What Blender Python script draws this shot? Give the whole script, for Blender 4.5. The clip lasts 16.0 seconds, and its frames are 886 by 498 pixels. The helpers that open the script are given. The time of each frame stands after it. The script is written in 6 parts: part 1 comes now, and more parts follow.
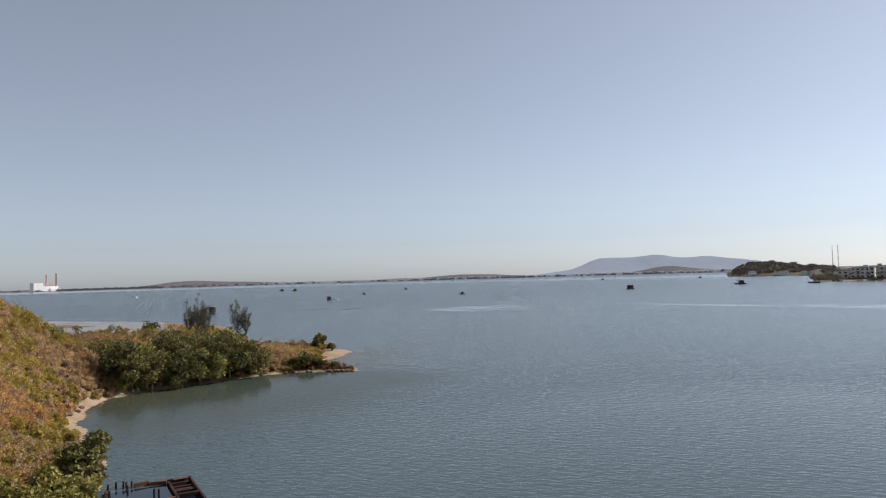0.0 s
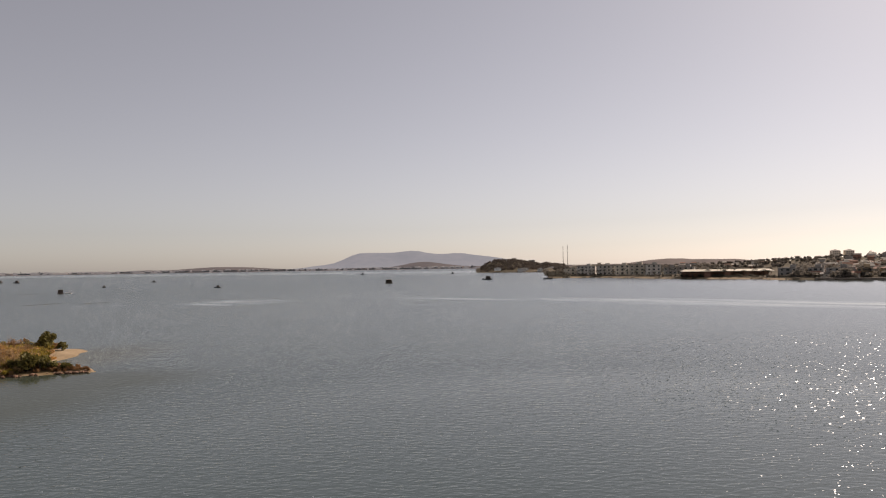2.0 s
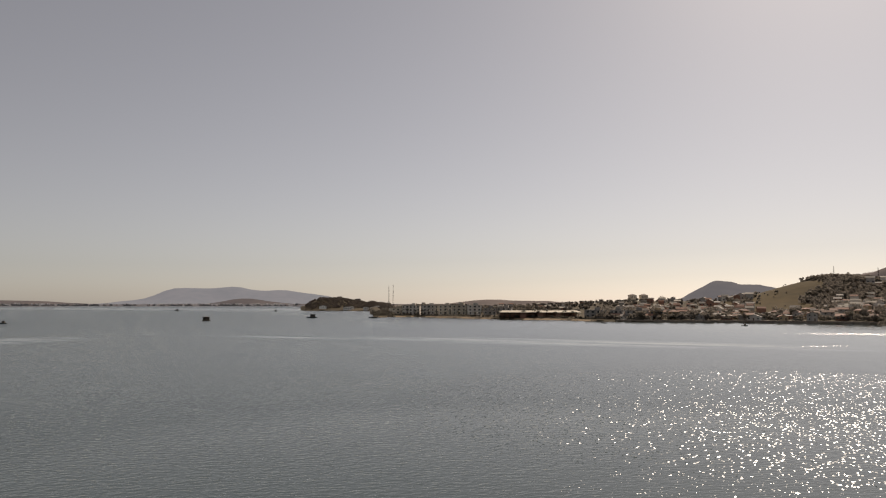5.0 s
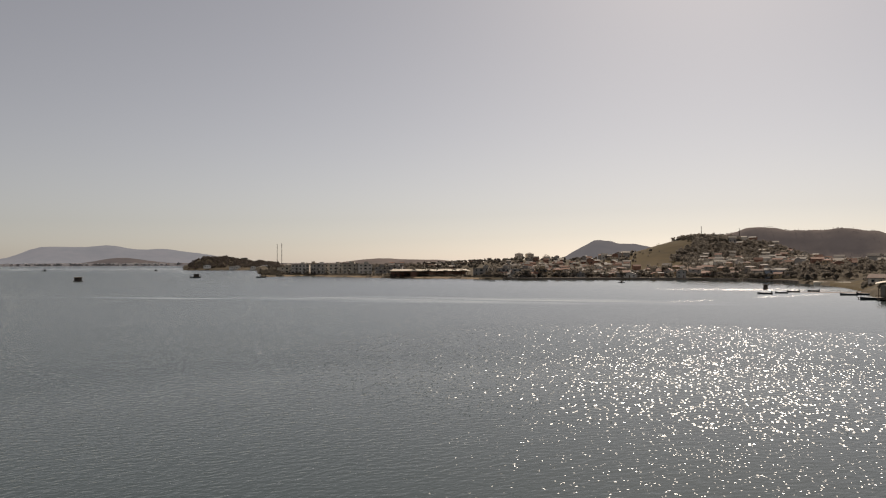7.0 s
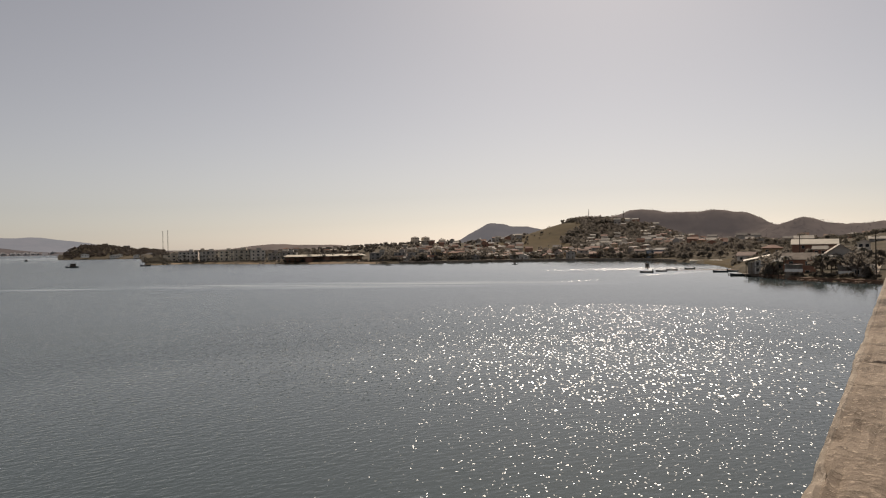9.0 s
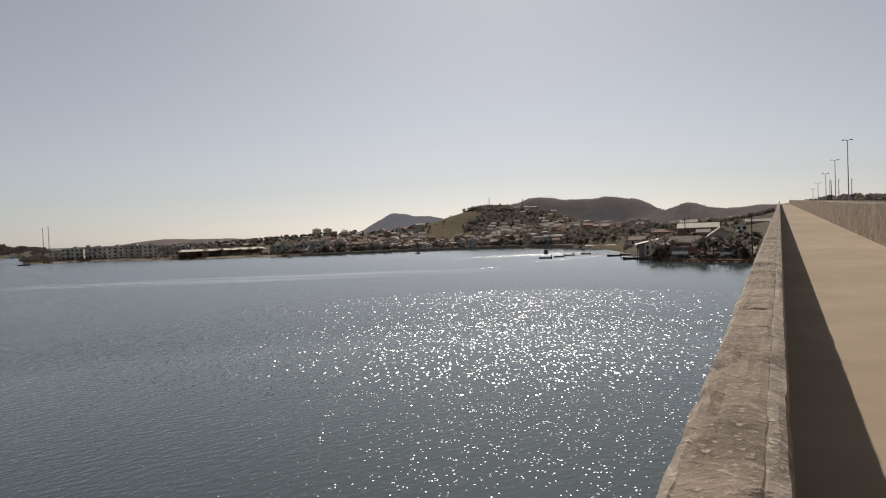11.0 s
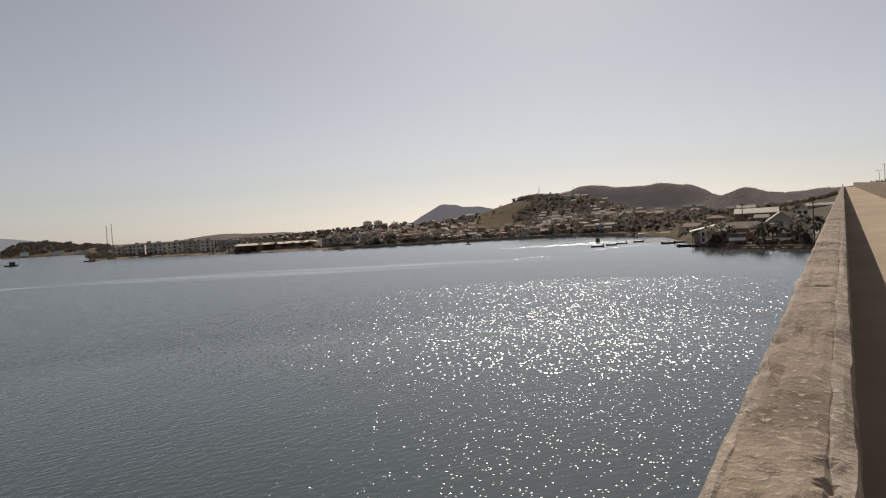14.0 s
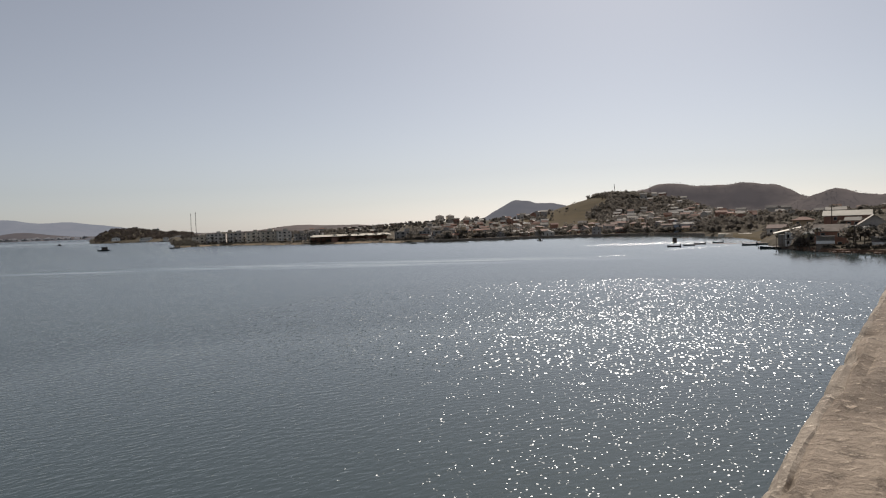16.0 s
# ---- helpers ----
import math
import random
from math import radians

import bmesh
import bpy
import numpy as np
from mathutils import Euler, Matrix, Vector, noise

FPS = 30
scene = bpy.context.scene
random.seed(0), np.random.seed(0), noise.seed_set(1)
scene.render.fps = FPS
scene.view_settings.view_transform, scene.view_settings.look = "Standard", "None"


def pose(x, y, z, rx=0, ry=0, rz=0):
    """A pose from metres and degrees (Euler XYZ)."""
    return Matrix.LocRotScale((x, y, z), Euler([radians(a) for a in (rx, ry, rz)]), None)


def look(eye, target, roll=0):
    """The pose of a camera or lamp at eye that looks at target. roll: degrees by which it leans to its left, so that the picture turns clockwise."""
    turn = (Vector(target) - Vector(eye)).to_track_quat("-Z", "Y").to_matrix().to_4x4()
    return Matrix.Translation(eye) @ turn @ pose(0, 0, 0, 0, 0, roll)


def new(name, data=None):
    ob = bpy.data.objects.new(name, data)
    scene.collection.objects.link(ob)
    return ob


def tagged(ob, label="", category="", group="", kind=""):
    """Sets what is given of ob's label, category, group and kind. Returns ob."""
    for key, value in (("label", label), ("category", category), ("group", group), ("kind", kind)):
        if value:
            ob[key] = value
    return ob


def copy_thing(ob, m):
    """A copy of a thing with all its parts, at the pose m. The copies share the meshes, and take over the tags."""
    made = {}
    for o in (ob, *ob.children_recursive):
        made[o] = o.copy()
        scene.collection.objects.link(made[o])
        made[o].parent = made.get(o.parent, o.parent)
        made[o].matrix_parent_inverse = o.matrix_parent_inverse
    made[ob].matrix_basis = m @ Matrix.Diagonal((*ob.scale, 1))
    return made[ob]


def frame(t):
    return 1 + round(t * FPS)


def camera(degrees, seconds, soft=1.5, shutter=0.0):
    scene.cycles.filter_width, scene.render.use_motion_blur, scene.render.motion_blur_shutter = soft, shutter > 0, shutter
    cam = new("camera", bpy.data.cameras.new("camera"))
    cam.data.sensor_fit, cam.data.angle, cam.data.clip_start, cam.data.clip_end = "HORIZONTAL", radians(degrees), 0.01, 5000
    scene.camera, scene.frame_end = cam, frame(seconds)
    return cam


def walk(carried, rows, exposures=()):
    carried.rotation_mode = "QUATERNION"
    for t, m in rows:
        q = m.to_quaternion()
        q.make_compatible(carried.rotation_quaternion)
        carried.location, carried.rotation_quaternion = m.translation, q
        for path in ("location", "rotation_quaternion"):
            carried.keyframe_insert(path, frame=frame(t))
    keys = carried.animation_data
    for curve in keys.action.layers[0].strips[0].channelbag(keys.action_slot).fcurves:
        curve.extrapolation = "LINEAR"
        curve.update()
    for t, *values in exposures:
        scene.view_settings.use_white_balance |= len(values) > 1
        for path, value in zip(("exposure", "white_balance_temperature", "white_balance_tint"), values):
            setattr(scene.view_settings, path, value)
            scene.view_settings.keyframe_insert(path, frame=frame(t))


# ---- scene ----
cam = camera(64.74, 16.0, soft=1.15)

EYE = (0.0, 0.0, 12.0)
PATH = [  # seconds, heading clockwise from +y, pitch, lean to the right
    (0, -18.85, 2.34, 1.63),
    (0.5, -14.45, 0.65, 1.59),
    (1, -5.35, 0.61, 1.11),
    (1.5, -0.00, 0.87, 0.78),
    (2, 0.51, 1.43, 0.86),
    (2.5, 0.62, 1.94, 0.88),
    (3, 2.77, 2.39, 0.80),
    (3.5, 5.73, 2.85, 0.60),
    (4, 9.02, 3.44, 0.25),
    (4.5, 11.79, 3.91, -0.06),
    (5, 14.67, 4.49, -0.06),
    (5.2, 15.72, 4.67, -0.05),
    (7.3, 24.18, 0.75, 0.15),
    (7.5, 24.45, 0.66, 0.20),
    (8, 26.16, 0.40, 0.47),
    (8.5, 28.85, 0.08, 0.64),
    (9, 32.08, -0.26, 0.97),
    (9.5, 35.86, -0.69, 1.40),
    (9.7, 37.22, -0.93, 1.70),
    (10.6, 40.20, -1.25, 2.15),
    (11.8, 38.60, -1.37, 2.55),
    (12, 38.18, -1.37, 2.69),
    (12.5, 37.50, -1.44, 2.90),
    (13, 36.83, -1.59, 2.93),
    (13.5, 36.31, -1.70, 3.06),
    (14, 35.84, -1.85, 3.20),
    (14.5, 35.16, -1.84, 3.25),
    (15, 33.86, -1.85, 3.06),
    (15.5, 32.31, -1.94, 2.56),
    (16, 29.99, -1.99, 1.92),
]


LIFT = [(0.0, 0.16), (8.5, 0.16), (9.0, 0.15), (9.5, 0.06), (12.0, 0.0), (12.5, 0.0), (14.0, -0.02), (15.0, -0.05), (16.0, -0.07)]  # the arm sinks a little


def aim(t, az, pitch, lean):
    a, p = radians(az), radians(pitch)
    way = Vector((math.sin(a) * math.cos(p), math.cos(a) * math.cos(p), math.sin(p)))
    eye = Vector(EYE) + Vector((0, 0, float(np.interp(t, [q[0] for q in LIFT], [q[1] for q in LIFT]))))
    return look(eye, eye + way * 100, -lean)


walk(cam, [(t, aim(t, a, p, r)) for t, a, p, r in PATH],
     exposures=[(0.0, 0.24, 5950, 11), (0.5, 0.22, 6500, 13), (1.0, 0.2, 6950, 16), (1.5, 0.1, 7150, 19), (3.5, -0.01, 7300, 19), (4.0, -0.12, 7450, 18), (5.0, -0.25, 7380, 16), (7.5, -0.29, 7300, 15),
                (9.5, -0.31, 7200, 15), (11.8, -0.36, 6450, 11), (12.5, -0.33, 6720, 12), (13.0, -0.33, 6680, 12), (14.5, -0.32, 6880, 14), (15.5, -0.32, 6650, 13), (16.0, -0.27, 6450, 12)])

# ---- world and sun ----
SUN_AZ, SUN_EL = 46.0, 37.0
world = bpy.data.worlds.new("sky")
scene.world = world
world.use_nodes = True
wn = world.node_tree.nodes
sky = wn.new("ShaderNodeTexSky")
sky.sky_type = "NISHITA"
sky.sun_disc = False
sky.sun_elevation, sky.sun_rotation = radians(SUN_EL), radians(SUN_AZ)
sky.air_density, sky.dust_density, sky.ozone_density = 1.0, 2.1, 2.0
sky.altitude = 1500
pale = wn.new("ShaderNodeHueSaturation")
pale.inputs["Saturation"].default_value = 0.47
haze = wn.new("ShaderNodeMix")  # thin bright haze over the whole sky
haze.data_type = "RGBA"
haze.inputs["Factor"].default_value = 0.14
haze.inputs["B"].default_value = (5.0, 5.1, 5.2, 1)
world.node_tree.links.new(sky.outputs[0], pale.inputs["Color"])
world.node_tree.links.new(pale.outputs[0], haze.inputs["A"])
world.node_tree.links.new(haze.outputs["Result"], wn["Background"].inputs[0])
wn["Background"].inputs[1].default_value = 0.085

sun_data = bpy.data.lights.new("sun", "SUN")
sun_data.energy, sun_data.angle, sun_data.color = 5.0, radians(0.53), (1.0, 0.94, 0.85)
sun = new("sun", sun_data)
_a, _e = radians(SUN_AZ), radians(SUN_EL)
sun.matrix_world = look((0, 0, 300), Vector((0, 0, 300)) - Vector((math.sin(_a) * math.cos(_e), math.cos(_a) * math.cos(_e), math.sin(_e))))


# ---- materials ----
def mat(name, low, high=None, rough=0.8, scale=3.0, bump=0.0, metal=0.0, spec=0.2, vary=0.0, island=False, detail=6.0, coarse=0.15):
    """A surface whose colour wanders between two shades at two scales; vary tints each object or leaf a little."""
    m = bpy.data.materials.new(name)
    m.use_nodes = True
    nt = m.node_tree
    b = nt.nodes["Principled BSDF"]
    high = high or low
    co = nt.nodes.new("ShaderNodeTexCoord")
    n1 = nt.nodes.new("ShaderNodeTexNoise")
    n1.inputs["Scale"].default_value, n1.inputs["Detail"].default_value = scale, detail
    n2 = nt.nodes.new("ShaderNodeTexNoise")
    n2.inputs["Scale"].default_value, n2.inputs["Detail"].default_value = scale * coarse, 3.0
    nt.links.new(co.outputs["Object"], n1.inputs["Vector"])
    nt.links.new(co.outputs["Object"], n2.inputs["Vector"])
    add = nt.nodes.new("ShaderNodeMath")
    add.operation = "ADD"
    nt.links.new(n1.outputs[0], add.inputs[0])
    nt.links.new(n2.outputs[0], add.inputs[1])
    rng = nt.nodes.new("ShaderNodeMapRange")
    rng.inputs["From Min"].default_value, rng.inputs["From Max"].default_value = 0.7, 1.3
    nt.links.new(add.outputs[0], rng.inputs["Value"])
    mix = nt.nodes.new("ShaderNodeMix")
    mix.data_type = "RGBA"
    mix.inputs["A"].default_value, mix.inputs["B"].default_value = (*low, 1), (*high, 1)
    nt.links.new(rng.outputs[0], mix.inputs["Factor"])
    colour = mix.outputs["Result"]
    if vary:
        src = nt.nodes.new("ShaderNodeNewGeometry" if island else "ShaderNodeObjectInfo")
        val = src.outputs["Random Per Island"] if island else src.outputs["Random"]
        r2 = nt.nodes.new("ShaderNodeMapRange")
        r2.inputs["To Min"].default_value, r2.inputs["To Max"].default_value = 1 - vary, 1 + vary
        nt.links.new(val, r2.inputs["Value"])
        hs = nt.nodes.new("ShaderNodeHueSaturation")
        nt.links.new(r2.outputs[0], hs.inputs["Value"])
        nt.links.new(colour, hs.inputs["Color"])
        colour = hs.outputs[0]
    nt.links.new(colour, b.inputs["Base Color"])
    b.inputs["Roughness"].default_value, b.inputs["Metallic"].default_value = rough, metal
    b.inputs["Specular IOR Level"].default_value = spec
    if bump:
        bp = nt.nodes.new("ShaderNodeBump")
        bp.inputs["Strength"].default_value, bp.inputs["Distance"].default_value = 0.8, bump
        nt.links.new(n1.outputs[0], bp.inputs["Height"])
        nt.links.new(bp.outputs[0], b.inputs["Normal"])
    return m


def leafy(name, low, high, vary=0.45, glow=0.3, spec=0.25):
    """Leaves: matt above, and letting some light through."""
    m = mat(name, low, high, rough=0.65, scale=0.5, spec=spec, vary=vary, island=True)
    nt = m.node_tree
    b = nt.nodes["Principled BSDF"]
    tr = nt.nodes.new("ShaderNodeBsdfTranslucent")
    nt.links.new(b.inputs["Base Color"].links[0].from_socket, tr.inputs["Color"])
    ms = nt.nodes.new("ShaderNodeMixShader")
    ms.inputs[0].default_value = glow
    nt.links.new(b.outputs[0], ms.inputs[1])
    nt.links.new(tr.outputs[0], ms.inputs[2])
    nt.links.new(ms.outputs[0], nt.nodes["Material Output"].inputs[0])
    return m


def hazed_surface(name, low, high, haze, amount):
    """Distant land seen through kilometres of air, whose haze is painted on as emission."""
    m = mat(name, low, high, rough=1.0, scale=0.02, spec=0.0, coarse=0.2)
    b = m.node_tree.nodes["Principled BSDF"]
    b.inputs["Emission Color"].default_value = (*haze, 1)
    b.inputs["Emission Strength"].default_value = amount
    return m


def water_material():
    m = bpy.data.materials.new("lagoon_water")
    m.use_nodes = True
    nt = m.node_tree
    b = nt.nodes["Principled BSDF"]
    co = nt.nodes.new("ShaderNodeTexCoord")

    def noise_at(scale, stretch, turn, detail, colour=False):
        mp = nt.nodes.new("ShaderNodeMapping")
        mp.inputs["Rotation"].default_value[2] = radians(turn)
        mp.inputs["Scale"].default_value = (scale * stretch, scale, scale)
        nt.links.new(co.outputs["Object"], mp.inputs["Vector"])
        n = nt.nodes.new("ShaderNodeTexNoise")
        n.inputs["Scale"].default_value, n.inputs["Detail"].default_value = 1.0, detail
        nt.links.new(mp.outputs[0], n.inputs["Vector"])
        return n.outputs[1] if colour else n.outputs[0]

    def op(kind, a, c):
        o = nt.nodes.new("ShaderNodeMath")
        o.operation = kind
        for i, v in enumerate((a, c)):
            if isinstance(v, (int, float)):
                o.inputs[i].default_value = v
            else:
                nt.links.new(v, o.inputs[i])
        return o.outputs[0]

    def patch(x, y, turn, length, width):
        mp = nt.nodes.new("ShaderNodeMapping")
        mp.vector_type = "TEXTURE"
        mp.inputs["Location"].default_value = (x, y, 0)
        mp.inputs["Rotation"].default_value[2] = radians(turn)
        mp.inputs["Scale"].default_value = (length, width, 100)
        nt.links.new(co.outputs["Object"], mp.inputs["Vector"])
        g = nt.nodes.new("ShaderNodeTexGradient")
        g.gradient_type = "SPHERICAL"
        nt.links.new(mp.outputs[0], g.inputs[0])
        return g.outputs[1]

    def vec(kind, a, c):
        o = nt.nodes.new("ShaderNodeVectorMath")
        o.operation = kind
        for k, v in enumerate((a, c)):
            if isinstance(v, tuple):
                o.inputs[k].default_value = v
            elif isinstance(v, (int, float)):
                o.inputs["Scale"].default_value = v
            elif kind == "SCALE" and k == 1:
                nt.links.new(v, o.inputs["Scale"])
            else:
                nt.links.new(v, o.inputs[k])
        return o.outputs[0]

    def slopes(scale, stretch, turn, detail, amount):
        """Wave slopes of one size."""
        return vec("SCALE", vec("SUBTRACT", noise_at(scale, stretch, turn, detail, True), (0.5, 0.5, 0.5)), amount)

    def train(crest, length, turn, height):
        """Slopes of a train of irregular wavelets, from the heights of neighbouring points."""
        mp = nt.nodes.new("ShaderNodeMapping")
        mp.vector_type = "TEXTURE"
        mp.inputs["Rotation"].default_value[2] = radians(turn)
        mp.inputs["Scale"].default_value = (crest, length, 1.0)
        nt.links.new(co.outputs["Object"], mp.inputs["Vector"])
        heights = []
        for shift in ((0.0, 0.0, 0.0), (0.1, 0.0, 0.0), (0.0, 0.1, 0.0)):
            n = nt.nodes.new("ShaderNodeTexNoise")
            n.inputs["Scale"].default_value, n.inputs["Detail"].default_value, n.inputs["Roughness"].default_value = 1.0, 1.5, 0.55
            nt.links.new(vec("ADD", mp.outputs[0], shift), n.inputs["Vector"])
            heights.append(n.outputs[0])
        gx = op("MULTIPLY", op("SUBTRACT", heights[0], heights[1]), height / (0.1 * crest))
        gy = op("MULTIPLY", op("SUBTRACT", heights[0], heights[2]), height / (0.1 * length))
        c, q = math.cos(radians(turn)), math.sin(radians(turn))
        g = nt.nodes.new("ShaderNodeCombineXYZ")
        nt.links.new(op("SUBTRACT", op("MULTIPLY", gx, c), op("MULTIPLY", gy, q)), g.inputs[0])
        nt.links.new(op("ADD", op("MULTIPLY", gx, q), op("MULTIPLY", gy, c)), g.inputs[1])
        return g.outputs[0]

    waves = vec("ADD", vec("ADD", train(0.95, 0.48, -9, RIPPLE), train(0.6, 0.28, 15, RIPPLE * 0.5)), vec("ADD", slopes(7.5, 0.4, 14, 1.0, FINE), slopes(0.5, 0.45, -12, 1.0, SWELL)))
    # the common wavelets are long-crested: they tip less along the wind
    dot = nt.nodes.new("ShaderNodeVectorMath")
    dot.operation = "DOT_PRODUCT"
    dot.inputs[1].default_value = (0.72, 0.69, 0.0)
    nt.links.new(waves, dot.inputs[0])
    wind = nt.nodes.new("ShaderNodeCombineXYZ")
    wind.inputs[0].default_value, wind.inputs[1].default_value = 0.72, 0.69
    waves = vec("SUBTRACT", waves, vec("SCALE", wind.outputs[0], op("MULTIPLY", dot.outputs["Value"], 0.5)))
    # chop between the ripples: each little facet leans its own way, mostly towards the bridge, and flashes where it meets the sun
    def chop(size_x, size_y, turn, share, mean, along, across):
        mp = nt.nodes.new("ShaderNodeMapping")
        mp.vector_type = "TEXTURE"
        mp.inputs["Rotation"].default_value[2] = radians(turn)
        mp.inputs["Scale"].default_value = (size_x, size_y, 1.0)
        nt.links.new(co.outputs["Object"], mp.inputs["Vector"])
        cells = nt.nodes.new("ShaderNodeTexVoronoi")
        cells.voronoi_dimensions = "2D"
        cells.inputs["Scale"].default_value = 1.0
        nt.links.new(mp.outputs[0], cells.inputs["Vector"])
        axes = nt.nodes.new("ShaderNodeSeparateXYZ")
        nt.links.new(cells.outputs["Color"], axes.inputs[0])
        picks = [axes.outputs[k] for k in range(3)]
        steep = op("LESS_THAN", picks[2], share)  # share may vary over the water
        spread = op("SUBTRACT", op("ADD", picks[0], op("FRACT", op("MULTIPLY", picks[2], 17.3), 0.0)), 1.0)
        aside = op("SUBTRACT", op("ADD", picks[1], op("FRACT", op("MULTIPLY", picks[2], 29.7), 0.0)), 1.0)
        down = op("ADD", op("MULTIPLY", spread, along), mean)
        side = op("MULTIPLY", aside, across)
        fx, fy = math.sin(radians(44)), math.cos(radians(44))
        lean_xy = nt.nodes.new("ShaderNodeCombineXYZ")
        nt.links.new(op("ADD", op("MULTIPLY", down, -fx), op("MULTIPLY", side, fy)), lean_xy.inputs[0])
        nt.links.new(op("ADD", op("MULTIPLY", down, -fy), op("MULTIPLY", side, -fx)), lean_xy.inputs[1])
        return vec("SCALE", lean_xy.outputs[0], steep), steep

    reach = nt.nodes.new("ShaderNodeVectorMath")
    reach.operation = "LENGTH"
    nt.links.new(co.outputs["Object"], reach.inputs[0])
    reach = op("ADD", reach.outputs["Value"], op("MULTIPLY", op("SUBTRACT", noise_at(0.25, 1.0, 0, 2.0), 0.5), 40.0))
    lee, open_bay = op("LESS_THAN", reach, 54.0), op("GREATER_THAN", reach, 95.0)
    between = op("SUBTRACT", op("SUBTRACT", 1.0, lee), open_bay)
    gusty = op("MINIMUM", op("MULTIPLY", patch(68, 68, -45, 62, 52), 5.0), 1.0)
    # oily slicks lie calm between the ripples
    calm = None
    for p in SLICKS:
        g = patch(*p)
        calm = g if calm is None else op("MAXIMUM", calm, g)
    mp = nt.nodes.new("ShaderNodeMapping")
    mp.vector_type = "TEXTURE"
    mp.inputs["Rotation"].default_value[2] = radians(-40)
    mp.inputs["Scale"].default_value = (55.0, 3.2, 1.0)
    nt.links.new(co.outputs["Object"], mp.inputs["Vector"])
    streak = nt.nodes.new("ShaderNodeTexNoise")
    streak.inputs["Scale"].default_value, streak.inputs["Detail"].default_value, streak.inputs["Distortion"].default_value = 1.0, 4.0, 0.6
    nt.links.new(mp.outputs[0], streak.inputs["Vector"])
    broken = op("MINIMUM", op("MULTIPLY", op("MAXIMUM", op("SUBTRACT", streak.outputs[0], 0.40), 0.0), 5.0), 1.0)
    calm = op("MULTIPLY", op("MULTIPLY", op("MINIMUM", op("MULTIPLY", calm, 2.2), 1.0), broken), 0.84)
    gusts = noise_at(0.012, 0.35, 30, 3.0)
    sheltered = op("MULTIPLY", op("MINIMUM", op("MULTIPLY", op("MAXIMUM", op("ADD", op("SUBTRACT", patch(245, 236, 44, 290, 330), 0.19), op("MULTIPLY", noise_at(0.03, 0.5, 10, 4.0), 0.24)), 0.0), 2.2), 1.0), 0.86)
    cove = op("MINIMUM", op("MULTIPLY", op("MAXIMUM", patch(-50, 62, 60, 34, 22), patch(-44, 76, 20, 22, 12)), 2.2), 1.0)
    ruffled = op("SUBTRACT", 1.0, op("MAXIMUM", sheltered, op("MULTIPLY", cove, 0.84)))
    windy = op("MINIMUM", op("MULTIPLY", op("MAXIMUM", patch(-750, 750, 0, 1300, 1300), patch(200, 3000, 0, 2600, 1700)), 2.2), 1.0)
    # the bridge shelters the water at its foot
    windy = op("MULTIPLY", windy, op("SUBTRACT", 1.0, op("MINIMUM", op("MULTIPLY", patch(24, 28, -45, 62, 52), 3.0), 0.62)))
    strength = op("MULTIPLY", op("MULTIPLY", op("SUBTRACT", 1.0, calm), op("ADD", 0.76, op("MULTIPLY", gusts, 0.46))), op("ADD", ruffled, op("MULTIPLY", windy, 0.5)))
    # where the wind is strong the wavelets run towards the bridge and show it their faces
    lean = vec("SCALE", vec("NORMALIZE", vec("MULTIPLY", co.outputs["Object"], (1.0, 1.0, 0.0)), (0.0, 0.0, 0.0)), -LEAN)
    waves = vec("MULTIPLY", vec("ADD", vec("SCALE", waves, strength), vec("SCALE", lean, op("MULTIPLY", op("SUBTRACT", 1.0, calm), windy))), (1.0, 1.0, 0.0))
    # ruffled belt in the sun, ending at the calm water before the town
    facets = None
    for where, (lean_xy, steep) in ((lee, chop(0.075, 0.10, -42, CHOP[0], 0.12, 0.30, 0.36)), (op("MULTIPLY", between, gusty), chop(0.12, 0.33, -42, CHOP[1], 0.18, 0.28, 0.36)),
                                    (op("MULTIPLY", open_bay, gusty), chop(0.12, 0.55, -42, CHOP[2], 0.16, 0.30, 0.36))):
        waves = vec("ADD", waves, vec("SCALE", lean_xy, where))
        steep = op("MULTIPLY", steep, where)
        facets = steep if facets is None else op("MAXIMUM", facets, steep)
    # small breakers glitter over the shoals off the beach
    shoal = None
    for p in SHOALS:
        g = op("MINIMUM", op("MULTIPLY", patch(*p), 2.5), 1.0)
        shoal = g if shoal is None else op("MAXIMUM", shoal, g)
    streaky = op("ADD", noise_at(0.06, 0.2, 0, 5.0), op("MULTIPLY", shoal, 0.25))
    shoal = op("MULTIPLY", shoal, op("MINIMUM", op("MULTIPLY", op("MAXIMUM", op("SUBTRACT", streaky, 0.48), 0.0), 5.0), 1.0))
    lean_xy, steep = chop(0.16, 0.7, -46, op("MULTIPLY", shoal, CHOP[3]), 0.13, 0.10, 0.10)
    waves = vec("ADD", waves, lean_xy)
    facets = op("MAXIMUM", facets, steep)
    nrm = vec("NORMALIZE", vec("ADD", waves, (0.0, 0.0, 1.0)), (0.0, 0.0, 0.0))
    # silty green water, paler over the shallows beside the beach
    mix = nt.nodes.new("ShaderNodeMix")
    mix.data_type = "RGBA"
    mix.inputs["A"].default_value, mix.inputs["B"].default_value = (0.056, 0.076, 0.079, 1), (0.058, 0.060, 0.038, 1)
    shallow = op("MINIMUM", op("MULTIPLY", op("MAXIMUM", patch(-60, 56, 60, 26, 13), patch(-52, 96, 80, 26, 13)), 1.6), 1.0)
    nt.links.new(shallow, mix.inputs["Factor"])
    green = nt.nodes.new("ShaderNodeMix")
    green.data_type = "RGBA"
    green.inputs["B"].default_value = (0.040, 0.048, 0.030, 1)
